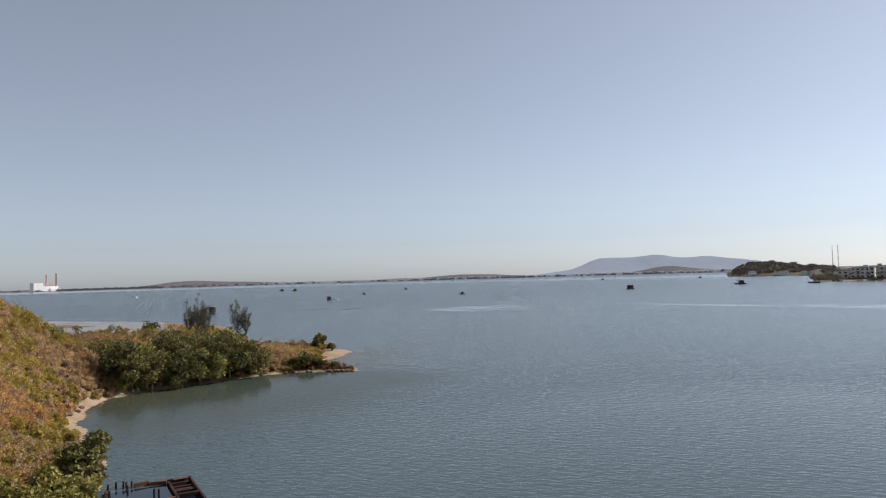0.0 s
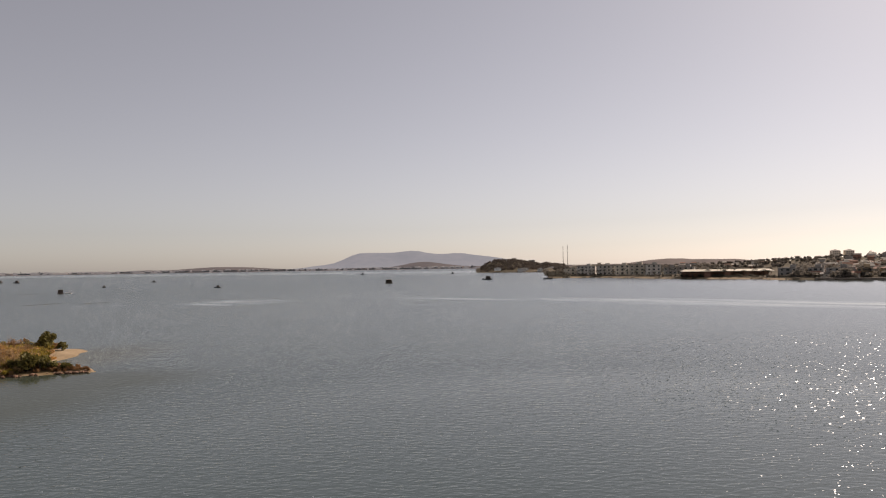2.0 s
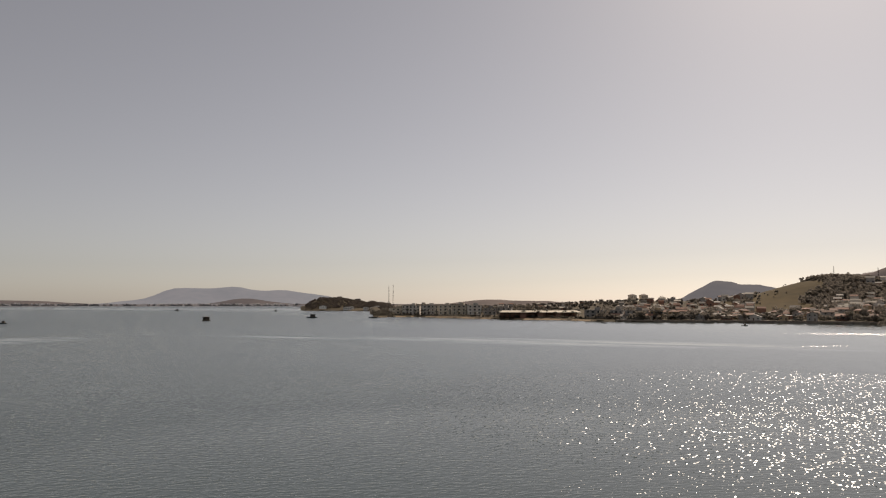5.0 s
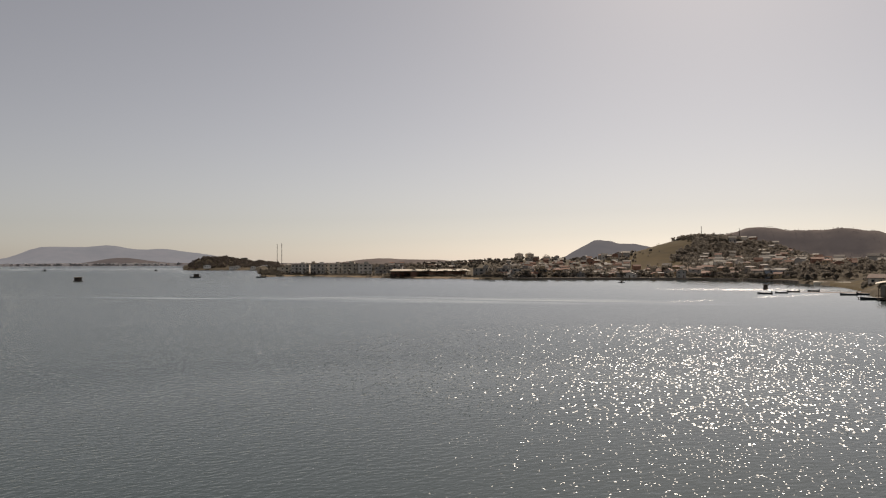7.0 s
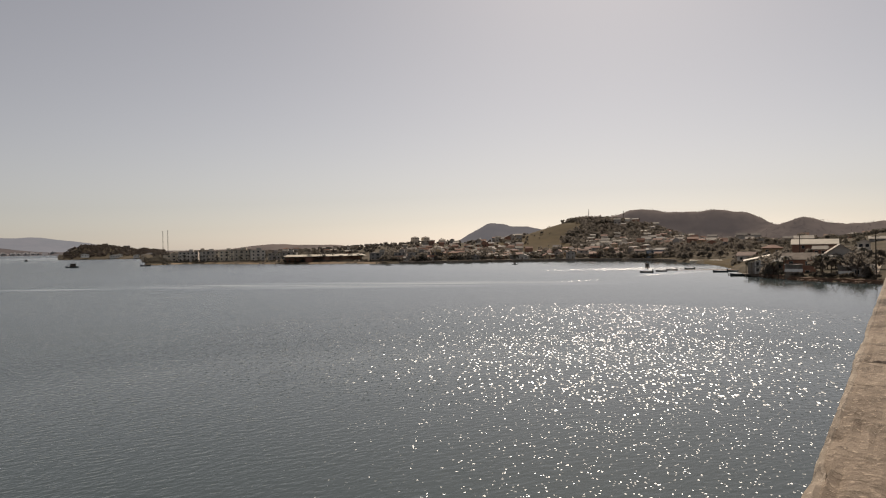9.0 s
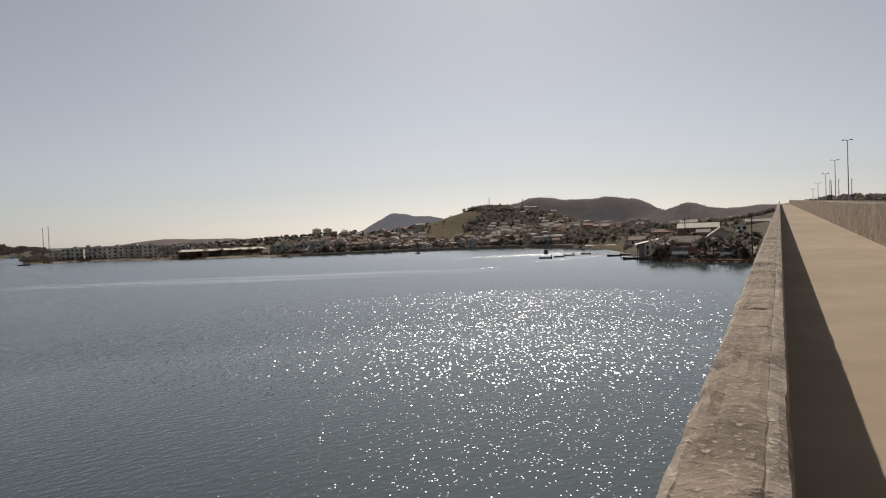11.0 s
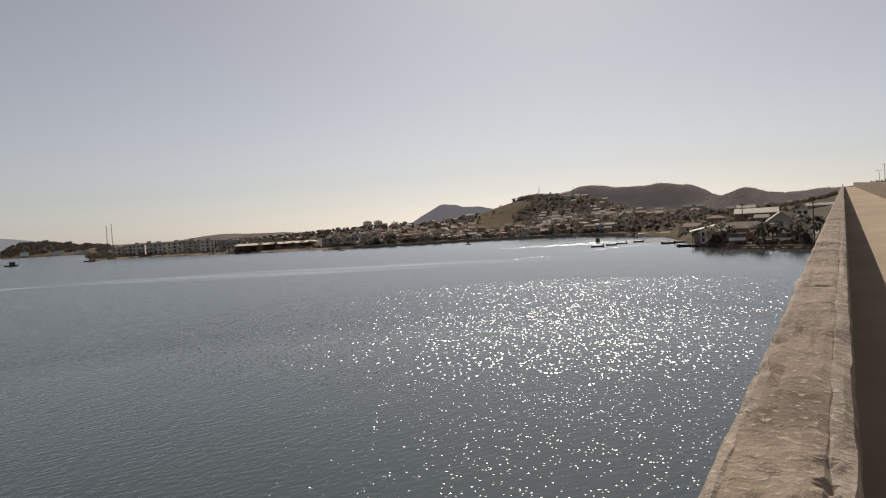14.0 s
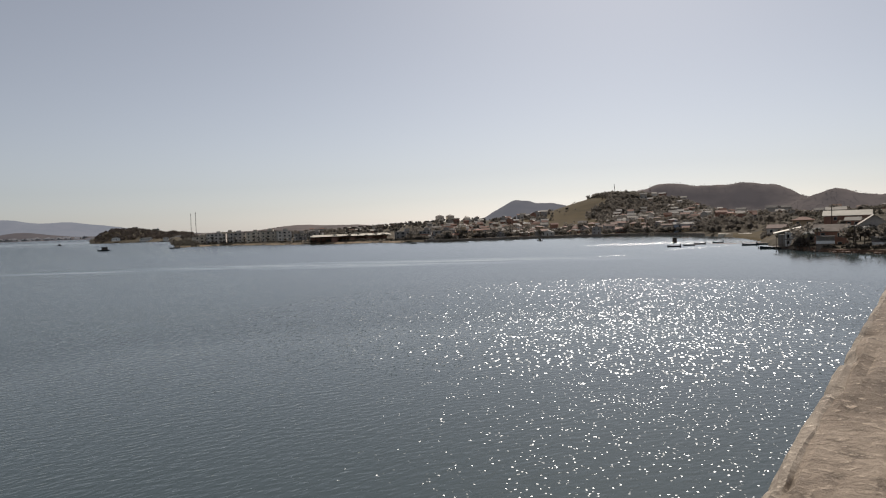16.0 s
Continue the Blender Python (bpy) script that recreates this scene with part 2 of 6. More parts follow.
    nt.links.new(op("MULTIPLY", cove, op("SUBTRACT", 1.0, shallow)), green.inputs["Factor"])
    nt.links.new(mix.outputs["Result"], green.inputs["A"])
    body = nt.nodes.new("ShaderNodeBsdfDiffuse")
    nt.links.new(green.outputs["Result"], body.inputs["Color"])
    gloss = nt.nodes.new("ShaderNodeBsdfAnisotropic")
    gloss.distribution = "BECKMANN"
    nt.links.new(op("ADD", WATER_ROUGH, op("MULTIPLY", facets, FACET_ROUGH - WATER_ROUGH)), gloss.inputs["Roughness"])  # the steep facets are crinkled
    gloss.inputs["Color"].default_value = (1, 1, 1, 1)
    fres = nt.nodes.new("ShaderNodeFresnel")
    fres.inputs["IOR"].default_value = 1.33
    skin = nt.nodes.new("ShaderNodeMixShader")
    nt.links.new(nrm, gloss.inputs["Normal"])
    nt.links.new(nrm, fres.inputs["Normal"])
    nt.links.new(fres.outputs[0], skin.inputs[0])
    nt.links.new(body.outputs[0], skin.inputs[1])
    nt.links.new(gloss.outputs[0], skin.inputs[2])
    nt.links.new(skin.outputs[0], nt.nodes["Material Output"].inputs[0])
    nt.nodes.remove(b)
    return m


RIPPLE, FINE, SWELL, LEAN, WATER_ROUGH, FACET_ROUGH = 0.079, 0.055, 0.025, 0.135, 0.13, 0.36
CHOP = (0.028, 0.098, 0.058, 0.075)  # share of facets that stand steep: in the lee of the bridge, further out, in the open bay, on the shoals
SHOALS = [(264, 205, -38, 46, 11), (218, 181, 6, 30, 4), (246, 232, -25, 45, 14), (159, 170, 0, 12, 2.5)]
SLICKS = [(95, 207, -39, 95, 22), (264, 206, -58, 38, 16), (-74, 259, -14, 24, 28), (-120, 248, 0, 16, 7), (-8, 273, -34, 60, 6)]
M_WATER = water_material()
M_GROUND = mat("dry_hill_ground", (0.05, 0.042, 0.026), (0.13, 0.10, 0.065), rough=1.0, scale=0.08, spec=0.1)
M_GREEN = mat("olive_pasture", (0.058, 0.041, 0.015), (0.105, 0.073, 0.030), rough=1.0, scale=0.08, spec=0.1)
M_WOOD_HILL = mat("wooded_hillside", (0.07, 0.06, 0.045), (0.14, 0.11, 0.08), rough=1.0, scale=0.1, spec=0.05)

# the emission of these hills is painted haze; the land itself gives no light
M_BACK = hazed_surface("hazed_back_hill_scrub", (0.07, 0.06, 0.054), (0.17, 0.14, 0.122), (0.5, 0.45, 0.46), 0.13)
M_HAZY = hazed_surface("hazy_hill", (0.04, 0.04, 0.036), (0.08, 0.07, 0.06), (0.44, 0.46, 0.54), 0.27)
M_FAR = hazed_surface("hazed_far_shore_land", (0.035, 0.032, 0.028), (0.085, 0.066, 0.052), (0.46, 0.44, 0.49), 0.19)
M_MOUNTAIN = hazed_surface("hazed_far_mountain", (0.05, 0.06, 0.06), (0.09, 0.09, 0.09), (0.46, 0.48, 0.56), 0.44)
M_SAND = mat("beach_sand", (0.20, 0.14, 0.08), (0.33, 0.24, 0.15), rough=0.95, scale=1.5, bump=0.03)
M_SOIL = mat("dry_soil", (0.13, 0.088, 0.045), (0.24, 0.165, 0.085), rough=1.0, scale=0.6, bump=0.08)
M_MUD = mat("grey_tidal_flat", (0.16, 0.15, 0.14), (0.30, 0.285, 0.27), rough=0.5, scale=0.12)
M_ROCK = mat("shore_rock", (0.085, 0.05, 0.035), (0.26, 0.155, 0.10), rough=0.9, scale=1.5, bump=0.08)


def aged_concrete(name, low, high, pits):
    """Old concrete: mottled, with dark lichen stains, pits and pale worn spots."""
    m = mat(name, low, high, rough=0.92, scale=9.0, detail=12.0, coarse=0.18)
    nt = m.node_tree
    b = nt.nodes["Principled BSDF"]
    co = nt.nodes.new("ShaderNodeTexCoord")

    def ramped(scale, detail, lo, hi):
        n = nt.nodes.new("ShaderNodeTexNoise")
        n.inputs["Scale"].default_value, n.inputs["Detail"].default_value, n.inputs["Roughness"].default_value = scale, detail, 0.65
        nt.links.new(co.outputs["Object"], n.inputs["Vector"])
        r = nt.nodes.new("ShaderNodeMapRange")
        r.inputs["From Min"].default_value, r.inputs["From Max"].default_value = lo, hi
        nt.links.new(n.outputs[0], r.inputs["Value"])
        return n.outputs[0], r.outputs[0]

    def over(colour, factor, tint):
        x = nt.nodes.new("ShaderNodeMix")
        x.data_type = "RGBA"
        x.inputs["B"].default_value = (*tint, 1)
        nt.links.new(colour, x.inputs["A"])
        nt.links.new(factor, x.inputs["Factor"])
        return x.outputs["Result"]

    colour = b.inputs["Base Color"].links[0].from_socket
    _, stain = ramped(3.1, 8.0, 0.50, 0.68)
    _, lichen = ramped(24.0, 5.0, 0.54, 0.66)
    grain, pale = ramped(48.0, 4.0, 0.55, 0.68)
    colour = over(over(over(colour, stain, tuple(c * 0.45 for c in low)), lichen, tuple(c * 0.5 for c in low)), pale, tuple(min(1, c * 1.35) for c in high))
    nt.links.new(colour, b.inputs["Base Color"])
    lump, _ = ramped(24.0, 8.0, 0, 1)
    mixh = nt.nodes.new("ShaderNodeMath")
    mixh.operation = "MULTIPLY_ADD"
    mixh.inputs[1].default_value = 0.35
    nt.links.new(grain, mixh.inputs[0])
    nt.links.new(lump, mixh.inputs[2])
    bp = nt.nodes.new("ShaderNodeBump")
    bp.inputs["Strength"].default_value, bp.inputs["Distance"].default_value = 1.0, pits
    nt.links.new(mixh.outputs[0], bp.inputs["Height"])
    nt.links.new(bp.outputs[0], b.inputs["Normal"])
    return m


M_CONC_DARK = mat("stained_concrete", (0.13, 0.105, 0.085), (0.30, 0.25, 0.20), rough=0.9, scale=2.5, bump=0.01, detail=10.0)
M_CONC_WORN = aged_concrete("worn_concrete_edge", (0.235, 0.19, 0.148), (0.44, 0.365, 0.285), 0.010)
M_CONC = aged_concrete("weathered_concrete", (0.178, 0.135, 0.099), (0.355, 0.282, 0.212), 0.010)
M_BARRIER = aged_concrete("stained_barrier_concrete", (0.17, 0.128, 0.09), (0.38, 0.30, 0.22), 0.015)
M_PATH = mat("sandy_concrete_walkway", (0.30, 0.23, 0.155), (0.39, 0.305, 0.212), rough=0.95, scale=1.2, bump=0.006, detail=10.0)
M_ASPHALT = mat("asphalt", (0.045, 0.045, 0.045), (0.07, 0.068, 0.065), rough=0.9, scale=8.0)
M_RUST = mat("rusted_steel", (0.012, 0.008, 0.007), (0.065, 0.026, 0.017), rough=0.85, scale=2.0, bump=0.02)
M_RUST_RED = mat("red_lead_steel", (0.065, 0.033, 0.023), (0.16, 0.08, 0.05), rough=0.8, scale=3.0)
M_DARKWATER = mat("flooded_hold", (0.008, 0.011, 0.018), rough=0.06, spec=0.4)
M_STEEL = mat("galvanised_steel", (0.34, 0.35, 0.35), (0.46, 0.47, 0.47), rough=0.6, metal=0.2, scale=4.0)
M_BARK = mat("bark", (0.06, 0.045, 0.035), (0.14, 0.11, 0.085), rough=1.0, scale=6.0, bump=0.03)
M_TWIG = mat("bare_twigs", (0.16, 0.10, 0.065), (0.28, 0.19, 0.12), rough=1.0, scale=1.0, vary=0.4, island=True)
M_MANG = leafy("mangrove_leaves", (0.102, 0.09, 0.024), (0.215, 0.178, 0.052))
# leaf colour paled and greyed: the distance's haze is mixed into it
M_DISTANT_TREE = leafy("hazed_distant_tree_leaves", (0.12, 0.105, 0.09), (0.17, 0.15, 0.13), vary=0.2, glow=0.4, spec=0.03)
M_MANG_OLIVE = leafy("olive_mangrove_leaves", (0.11, 0.102, 0.027), (0.21, 0.185, 0.055))
M_MANG_DARK = leafy("dark_mangrove_leaves", (0.07, 0.07, 0.02), (0.15, 0.135, 0.045))
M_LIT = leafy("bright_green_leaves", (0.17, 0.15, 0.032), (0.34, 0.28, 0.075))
M_CASU = leafy("casuarina_needles", (0.045, 0.05, 0.025), (0.10, 0.10, 0.05), glow=0.12)
M_OLIVE = leafy("olive_shrub_leaves", (0.235, 0.178, 0.03), (0.41, 0.30, 0.058), vary=0.2, glow=0.42)
M_BROWN = leafy("dry_brown_leaves", (0.37, 0.205, 0.072), (0.58, 0.335, 0.118), vary=0.2, glow=0.42)
M_RED = leafy("reddish_dry_leaves", (0.22, 0.122, 0.055), (0.36, 0.205, 0.095), vary=0.2, glow=0.42)
M_STRAW = leafy("straw_grass", (0.36, 0.24, 0.12), (0.54, 0.37, 0.19), vary=0.2, glow=0.42)
# lighter and greyer than foliage, with the town's haze put into the colour
M_TREE = leafy("hazed_town_tree_leaves", (0.18, 0.16, 0.135), (0.26, 0.23, 0.195), vary=0.2, glow=0.6, spec=0.03)
M_PALM = leafy("palm_fronds", (0.06, 0.057, 0.042), (0.11, 0.10, 0.075), vary=0.25, glow=0.3)
M_WALLS = [mat("plaster_" + n, lo, hi, rough=0.9, scale=0.6, vary=0.25) for n, lo, hi in (
    ("white", (0.46, 0.42, 0.37), (0.66, 0.61, 0.54)), ("grey", (0.26, 0.24, 0.22), (0.42, 0.39, 0.355)),
    ("ochre", (0.34, 0.245, 0.15), (0.48, 0.36, 0.23)), ("brick", (0.20, 0.11, 0.08), (0.32, 0.18, 0.125)),
    ("blue", (0.30, 0.33, 0.38), (0.40, 0.44, 0.50)), ("bright", (0.74, 0.72, 0.68), (0.84, 0.82, 0.78)), ("cream", (0.52, 0.45, 0.36), (0.70, 0.62, 0.50)))]
M_TILE = mat("terracotta_tiles", (0.14, 0.068, 0.044), (0.28, 0.145, 0.095), rough=0.8, scale=1.2, vary=0.35)
M_FIBRE = mat("fibre_cement_roof", (0.09, 0.076, 0.064), (0.24, 0.205, 0.17), rough=0.75, scale=0.5, vary=0.35)
M_LANE = mat("sandy_lane", (0.26, 0.21, 0.16), (0.42, 0.35, 0.27), rough=0.95, scale=0.8, bump=0.03)
M_CREAM_ROOF = mat("cream_sheet_roof", (0.50, 0.44, 0.34), (0.68, 0.61, 0.49), rough=0.7, scale=0.3)
M_OLD_ROOF = mat("weathered_tan_roof", (0.20, 0.155, 0.12), (0.40, 0.33, 0.265), rough=0.85, scale=0.5, vary=0.3)
M_WHITE_ROOF = mat("pale_sheet_roof", (0.34, 0.30, 0.245), (0.56, 0.50, 0.42), rough=0.85, scale=0.3)
M_GLASS = mat("dark_window_glass", (0.02, 0.024, 0.028), rough=0.15)
M_DOOR = mat("painted_door", (0.10, 0.07, 0.05), (0.18, 0.13, 0.10), rough=0.6)
M_WOOD = mat("weathered_timber", (0.09, 0.07, 0.055), (0.20, 0.16, 0.13), rough=0.9, scale=3.0, vary=0.3)
M_HULL_D = mat("dark_hull_paint", (0.015, 0.02, 0.025), (0.04, 0.05, 0.055), rough=0.45)
M_HULL_W = mat("white_hull_paint", (0.55, 0.55, 0.54), (0.75, 0.75, 0.74), rough=0.4)
# far plant and town: haze painted onto brick and walls as a faint glow
M_BRICKW = hazed_surface("hazed_chimney_brick", (0.34, 0.22, 0.18), (0.46, 0.31, 0.26), (0.5, 0.48, 0.5), 0.08)
M_HAZEWALL = hazed_surface("hazed_plant_walls", (0.60, 0.56, 0.53), (0.74, 0.70, 0.66), (0.5, 0.5, 0.52), 0.10)


# ---- mesh helpers ----
class Build:
    """Collects vertices and faces for one mesh."""

    def __init__(self):
        self.v, self.f, self.m = [], [], []

    def add(self, verts, faces, slot=0):
        k = len(self.v)
        self.v.extend(tuple(p) for p in verts)
        self.f.extend(tuple(i + k for i in f) for f in faces)
        self.m.extend([slot] * len(faces))
        return self

    def box(self, cx, cy, cz, sx, sy, sz, turn=0.0, slot=0, taper=1.0):
        """A box from its base's centre; taper narrows the top."""
        c, s = math.cos(radians(turn)), math.sin(radians(turn))
        vs = []
        for dz, k in ((0, 1.0), (sz, taper)):
            for dx, dy in ((-1, -1), (1, -1), (1, 1), (-1, 1)):
                x, y = dx * sx / 2 * k, dy * sy / 2 * k
                vs.append((cx + x * c - y * s, cy + x * s + y * c, cz + dz))
        return self.add(vs, [(3, 2, 1, 0), (4, 5, 6, 7), (0, 1, 5, 4), (1, 2, 6, 5), (2, 3, 7, 6), (3, 0, 4, 7)], slot)

    def tube(self, points, radii, sides=7, slot=0):
        """A tapering tube through points."""
        pts = [Vector(p) for p in points]
        rings = []
        for i, p in enumerate(pts):
            d = (pts[min(i + 1, len(pts) - 1)] - pts[max(i - 1, 0)]).normalized()
            a = d.cross(Vector((0.31, 0.95, 0.1)))
            if a.length < 0.2:
                a = d.cross(Vector((1, 0, 0)))
            a.normalize()
            b = d.cross(a)
            rings.append([p + (a * math.cos(2 * math.pi * j / sides) + b * math.sin(2 * math.pi * j / sides)) * radii[i] for j in range(sides)])
        vs = [q for r in rings for q in r]
        fs = []
        for i in range(len(pts) - 1):
            for j in range(sides):
                k = (j + 1) % sides
                fs.append((i * sides + j, i * sides + k, (i + 1) * sides + k, (i + 1) * sides + j))
        fs.append(tuple(range(sides))[::-1])
        fs.append(tuple((len(pts) - 1) * sides + j for j in range(sides)))
        return self.add(vs, fs, slot)

    def mesh(self, name, mats):
        me = bpy.data.meshes.new(name)
        me.from_pydata(self.v, [], self.f)
        for m in mats if isinstance(mats, (list, tuple)) else [mats]:
            me.materials.append(m)
        if any(self.m):
            me.polygons.foreach_set("material_index", self.m)
        me.update()
        return me


def part(name, build, material, parent=None, label=""):
    """One mesh object under a thing or a part."""
    ob = new(name, build.mesh(name, material) if isinstance(build, Build) else build)
    if parent is not None:
        ob.parent = parent
    return tagged(ob, label) if label else ob


def thing(name, label, category, group="", m=None, kind=""):
    ob = new(name)
    if m is not None:
        ob.matrix_world = m
    return tagged(ob, label, category, group, kind)


def quads_mesh(name, centres, sizes, material, rng, flat=0.0, long=1.6):
    """Many small leaf blades: one four-cornered blade round each centre."""
    n = len(centres)
    a = rng.normal(size=(n, 3))
    a /= np.linalg.norm(a, axis=1)[:, None]
    b = rng.normal(size=(n, 3))
    b[:, 2] *= 1 - flat
    a[:, 2] *= 1 - flat
    b -= a * (a * b).sum(1)[:, None] / (a * a).sum(1)[:, None]
    b /= np.linalg.norm(b, axis=1)[:, None]
    s = np.asarray(sizes).reshape(-1, 1)
    a, b = a * s * 0.5 * long, b * s * 0.5
    v = np.stack([centres - a, centres + b * 0.8 - a * 0.1, centres + a, centres - b * 0.8 + a * 0.1], 1).reshape(-1, 3)
    me = bpy.data.meshes.new(name)
    me.vertices.add(4 * n)
    me.vertices.foreach_set("co", v.astype(np.float32).ravel())
    me.loops.add(4 * n)
    me.loops.foreach_set("vertex_index", np.arange(4 * n, dtype=np.int32))
    me.polygons.add(n)
    me.polygons.foreach_set("loop_start", np.arange(0, 4 * n, 4, dtype=np.int32))
    me.update(calc_edges=True)
    me.materials.append(material)
    return me


def lobes(rng, n, radius, height, base, count):
    """Centres of leaves on the shells of several overlapping lobes: an uneven crown."""
    out = []
    for _ in range(count):
        th, q = rng.uniform(0, 2 * math.pi), math.sqrt(rng.uniform(0, 1))
        cx, cy = radius * 0.68 * q * math.cos(th), radius * 0.68 * q * math.sin(th)
        cz = base + height * rng.uniform(0.22, 0.80) * (1 - 0.30 * q)
        r = radius * rng.uniform(0.28, 0.46)
        d = rng.normal(size=(n // count, 3))
        d /= np.linalg.norm(d, axis=1)[:, None]
        d *= (r * rng.uniform(0.55, 1.05, size=(n // count, 1)))
        d[:, 2] *= 0.8
        out.append(d + (cx, cy, cz))
    p = np.concatenate(out)
    p[:, 2] = np.maximum(p[:, 2], base * 0.6 + 0.05)
    return p


def polar(az, d, z=0.0):
    return Vector((d * math.sin(radians(az)), d * math.cos(radians(az)), z))


# ---- lie of the land ----
SHORE = [(-180, 2600), (-75, 3000), (-52, 3300), (-48, 3320), (2.9, 3320), (3.3, 1265), (5, 1235), (8.6, 1170), (8.9, 625), (9.6, 628), (10.3, 648), (12.5, 655), (15, 610),
         (19, 560), (24, 536), (26, 512), (30, 497), (35, 500), (40, 508), (44, 505), (47, 500), (50.5, 448), (52, 420), (53, 392), (54.4, 340), (55.3, 274), (57.4, 250),
         (59.3, 234), (61.5, 228), (64, 222), (70, 212), (90, 210), (110, 420), (150, 1500), (180, 2600)]
# hills: heading, distance, height, half-width across, half-depth
HILLS = [(43.2, 840, 24.4, 42, 75), (46.0, 840, 7.8, 38, 85), (40.2, 800, 7.1, 36, 70), (37.6, 780, 3.4, 30, 60), (48.6, 860, 16.6, 36, 80), (18.6, 1750, 13.0, 60, 120), (22.8, 1700, 11.0, 60, 120),
         (14, 1700, 3.9, 120, 120), (27, 1200, 3.5, 90, 120), (30, 1050, 6.0, 90, 140), (33, 900, 7.6, 60, 110), (4.5, 1320, 9.0, 15, 40), (5.1, 1345, 4.0, 22, 50), (5.9, 1360, 8.0, 26, 60), (6.9, 1400, 9.0, 34, 70),
         (8.6, 1400, 4.0, 40, 60), (50, 640, 4.6, 60, 90), (54, 560, 3.6, 60, 90), (58, 520, 0.5, 60, 90), (62, 470, 0.5, 50, 80), (68.5, 500, 5.0, 30, 60), (74, 430, 11.0, 62, 70),
         (71, 520, 7.7, 60, 70)]
# ridges: distance, half-width of each summit, half-depth, then heading and height of the summits along it
for ridge_d, wide, deep, summits in (
        (2400, 42, 120, ((33.2, 9.5), (34.4, 18.0), (35.4, 25.0), (36.2, 40.0), (37.2, 26.0), (38.4, 33.1), (39.6, 33.6), (41, 23.7), (42.2, 15.0))),
        (1900, 44, 65, ((42.5, 22.2), (44, 23.0), (45.4, 28.4), (46.7, 32.7), (48, 43.0), (49.3, 31.8), (50.6, 29.5), (51.9, 32.8), (53.2, 33.9), (54.5, 36.1), (55.8, 27.0), (57.2, 27.0))),
        (1750, 36, 65, ((57.2, 16.0), (58.6, 22.0), (59.7, 26.5), (60.8, 15.7), (62, 13.1), (63.3, 21.5), (64.6, 15.7), (65.9, 17.4), (67.2, 24.9), (69, 26.0), (71, 22.0)))):
    HILLS += [(az, ridge_d, h, wide, deep) for az, h in summits]
FAR_HILLS = [(-39.2, 3750, 21, 120, 140), (-36.5, 3750, 9, 160, 120), (-34, 3750, 7, 120, 120), (-22.6, 3800, 8, 110, 120), (-18.2, 3700, 16, 110, 120), (-15.6, 3700, 11, 100, 110), (-13.4, 3700, 6, 120, 120),
             (-8.4, 4480, 26.5, 130, 170), (-6.6, 4480, 56.2, 75, 170), (-5.3, 4480, 43.4, 75, 170), (-3.8, 4480, 72.3, 85, 170), (-2.4, 4480, 41, 65, 170), (-1.5, 4480, 56, 65, 170), (-0.1, 4480, 58.7, 75, 170), (1.6, 4480, 61.2, 75, 170), (3.2, 4480, 37.9, 85, 170), (5.2, 4480, 46.8, 130, 170), (-1.2, 3650, 24, 90, 90), (-0.2, 3650, 10, 150, 90),
             (25, 3400, 6, 900, 200)]


def bumps(x, y, hills):
    z = np.zeros_like(x)
    for az, d, h, wide, deep in hills:
        a = radians(az)
        dx, dy = x - d * math.sin(a), y - d * math.cos(a)
        along, across = dx * math.sin(a) + dy * math.cos(a), dx * math.cos(a) - dy * math.sin(a)
        z += h * np.exp(-0.5 * ((across / wide) ** 2 + (along / deep) ** 2))
    return z


def shore_at(az):
    return np.interp(az, [p[0] for p in SHORE], [p[1] for p in SHORE])


def land(x, y):
    """Height of the mainland, below the water before its shore."""
    x, y = np.asarray(x, float), np.asarray(y, float)
    d, az = np.hypot(x, y), np.degrees(np.arctan2(x, y))
    inland = d - shore_at(az)
    rise = np.where(inland > 0, 0.9 + 1.6 * (1 - np.exp(-np.maximum(inland, 0) / 40)) + np.minimum(np.maximum(inland, 0), 700) * 0.006, np.maximum(inland * 0.12, -6) - 0.3)
    wob = 1.3 * np.sin(x * 0.021 + 1.3 * np.sin(y * 0.017)) * np.sin(y * 0.026 + 0.8 * np.sin(x * 0.013)) + 0.5 * np.sin(x * 0.083 + y * 0.031) * np.sin(y * 0.071)
    rise = rise - np.where(inland > 0, 1.9 * np.exp(-((az - 53.6) / 1.5) ** 2) * (1 - np.exp(-np.maximum(inland, 0) / 40)) * np.clip((520 - d) / 60, 0, 1), 0)  # flat meadow behind the beach
    keep = np.clip(inland / 60, 0, 1) * (1 - 0.9 * np.exp(-((az - 53.6) / 1.7) ** 2) * np.clip((480 - d) / 50, 0, 1))
    z = rise + keep * (bumps(x, y, HILLS) + np.clip(inland / 500, 0, 1) * wob)
    crag = np.sin(x * 0.052 + 1.9 * np.sin(y * 0.031)) * np.sin(y * 0.047 + 1.7 * np.sin(x * 0.029)) + 0.5 * np.sin(x * 0.13 + y * 0.05) * np.sin(y * 0.11 - x * 0.04)
    z = z + np.where((d > 1150) & (d < 2900), crag * np.clip((z - 14) / 40, 0, 1) * 2.6, 0)
    return z + np.where(d > 3300, bumps(x, y, FAR_HILLS), 0) * np.clip((inland) / 60, 0, 1)


def land_z(x, y):
    return float(land(np.array([x]), np.array([y]))[0])


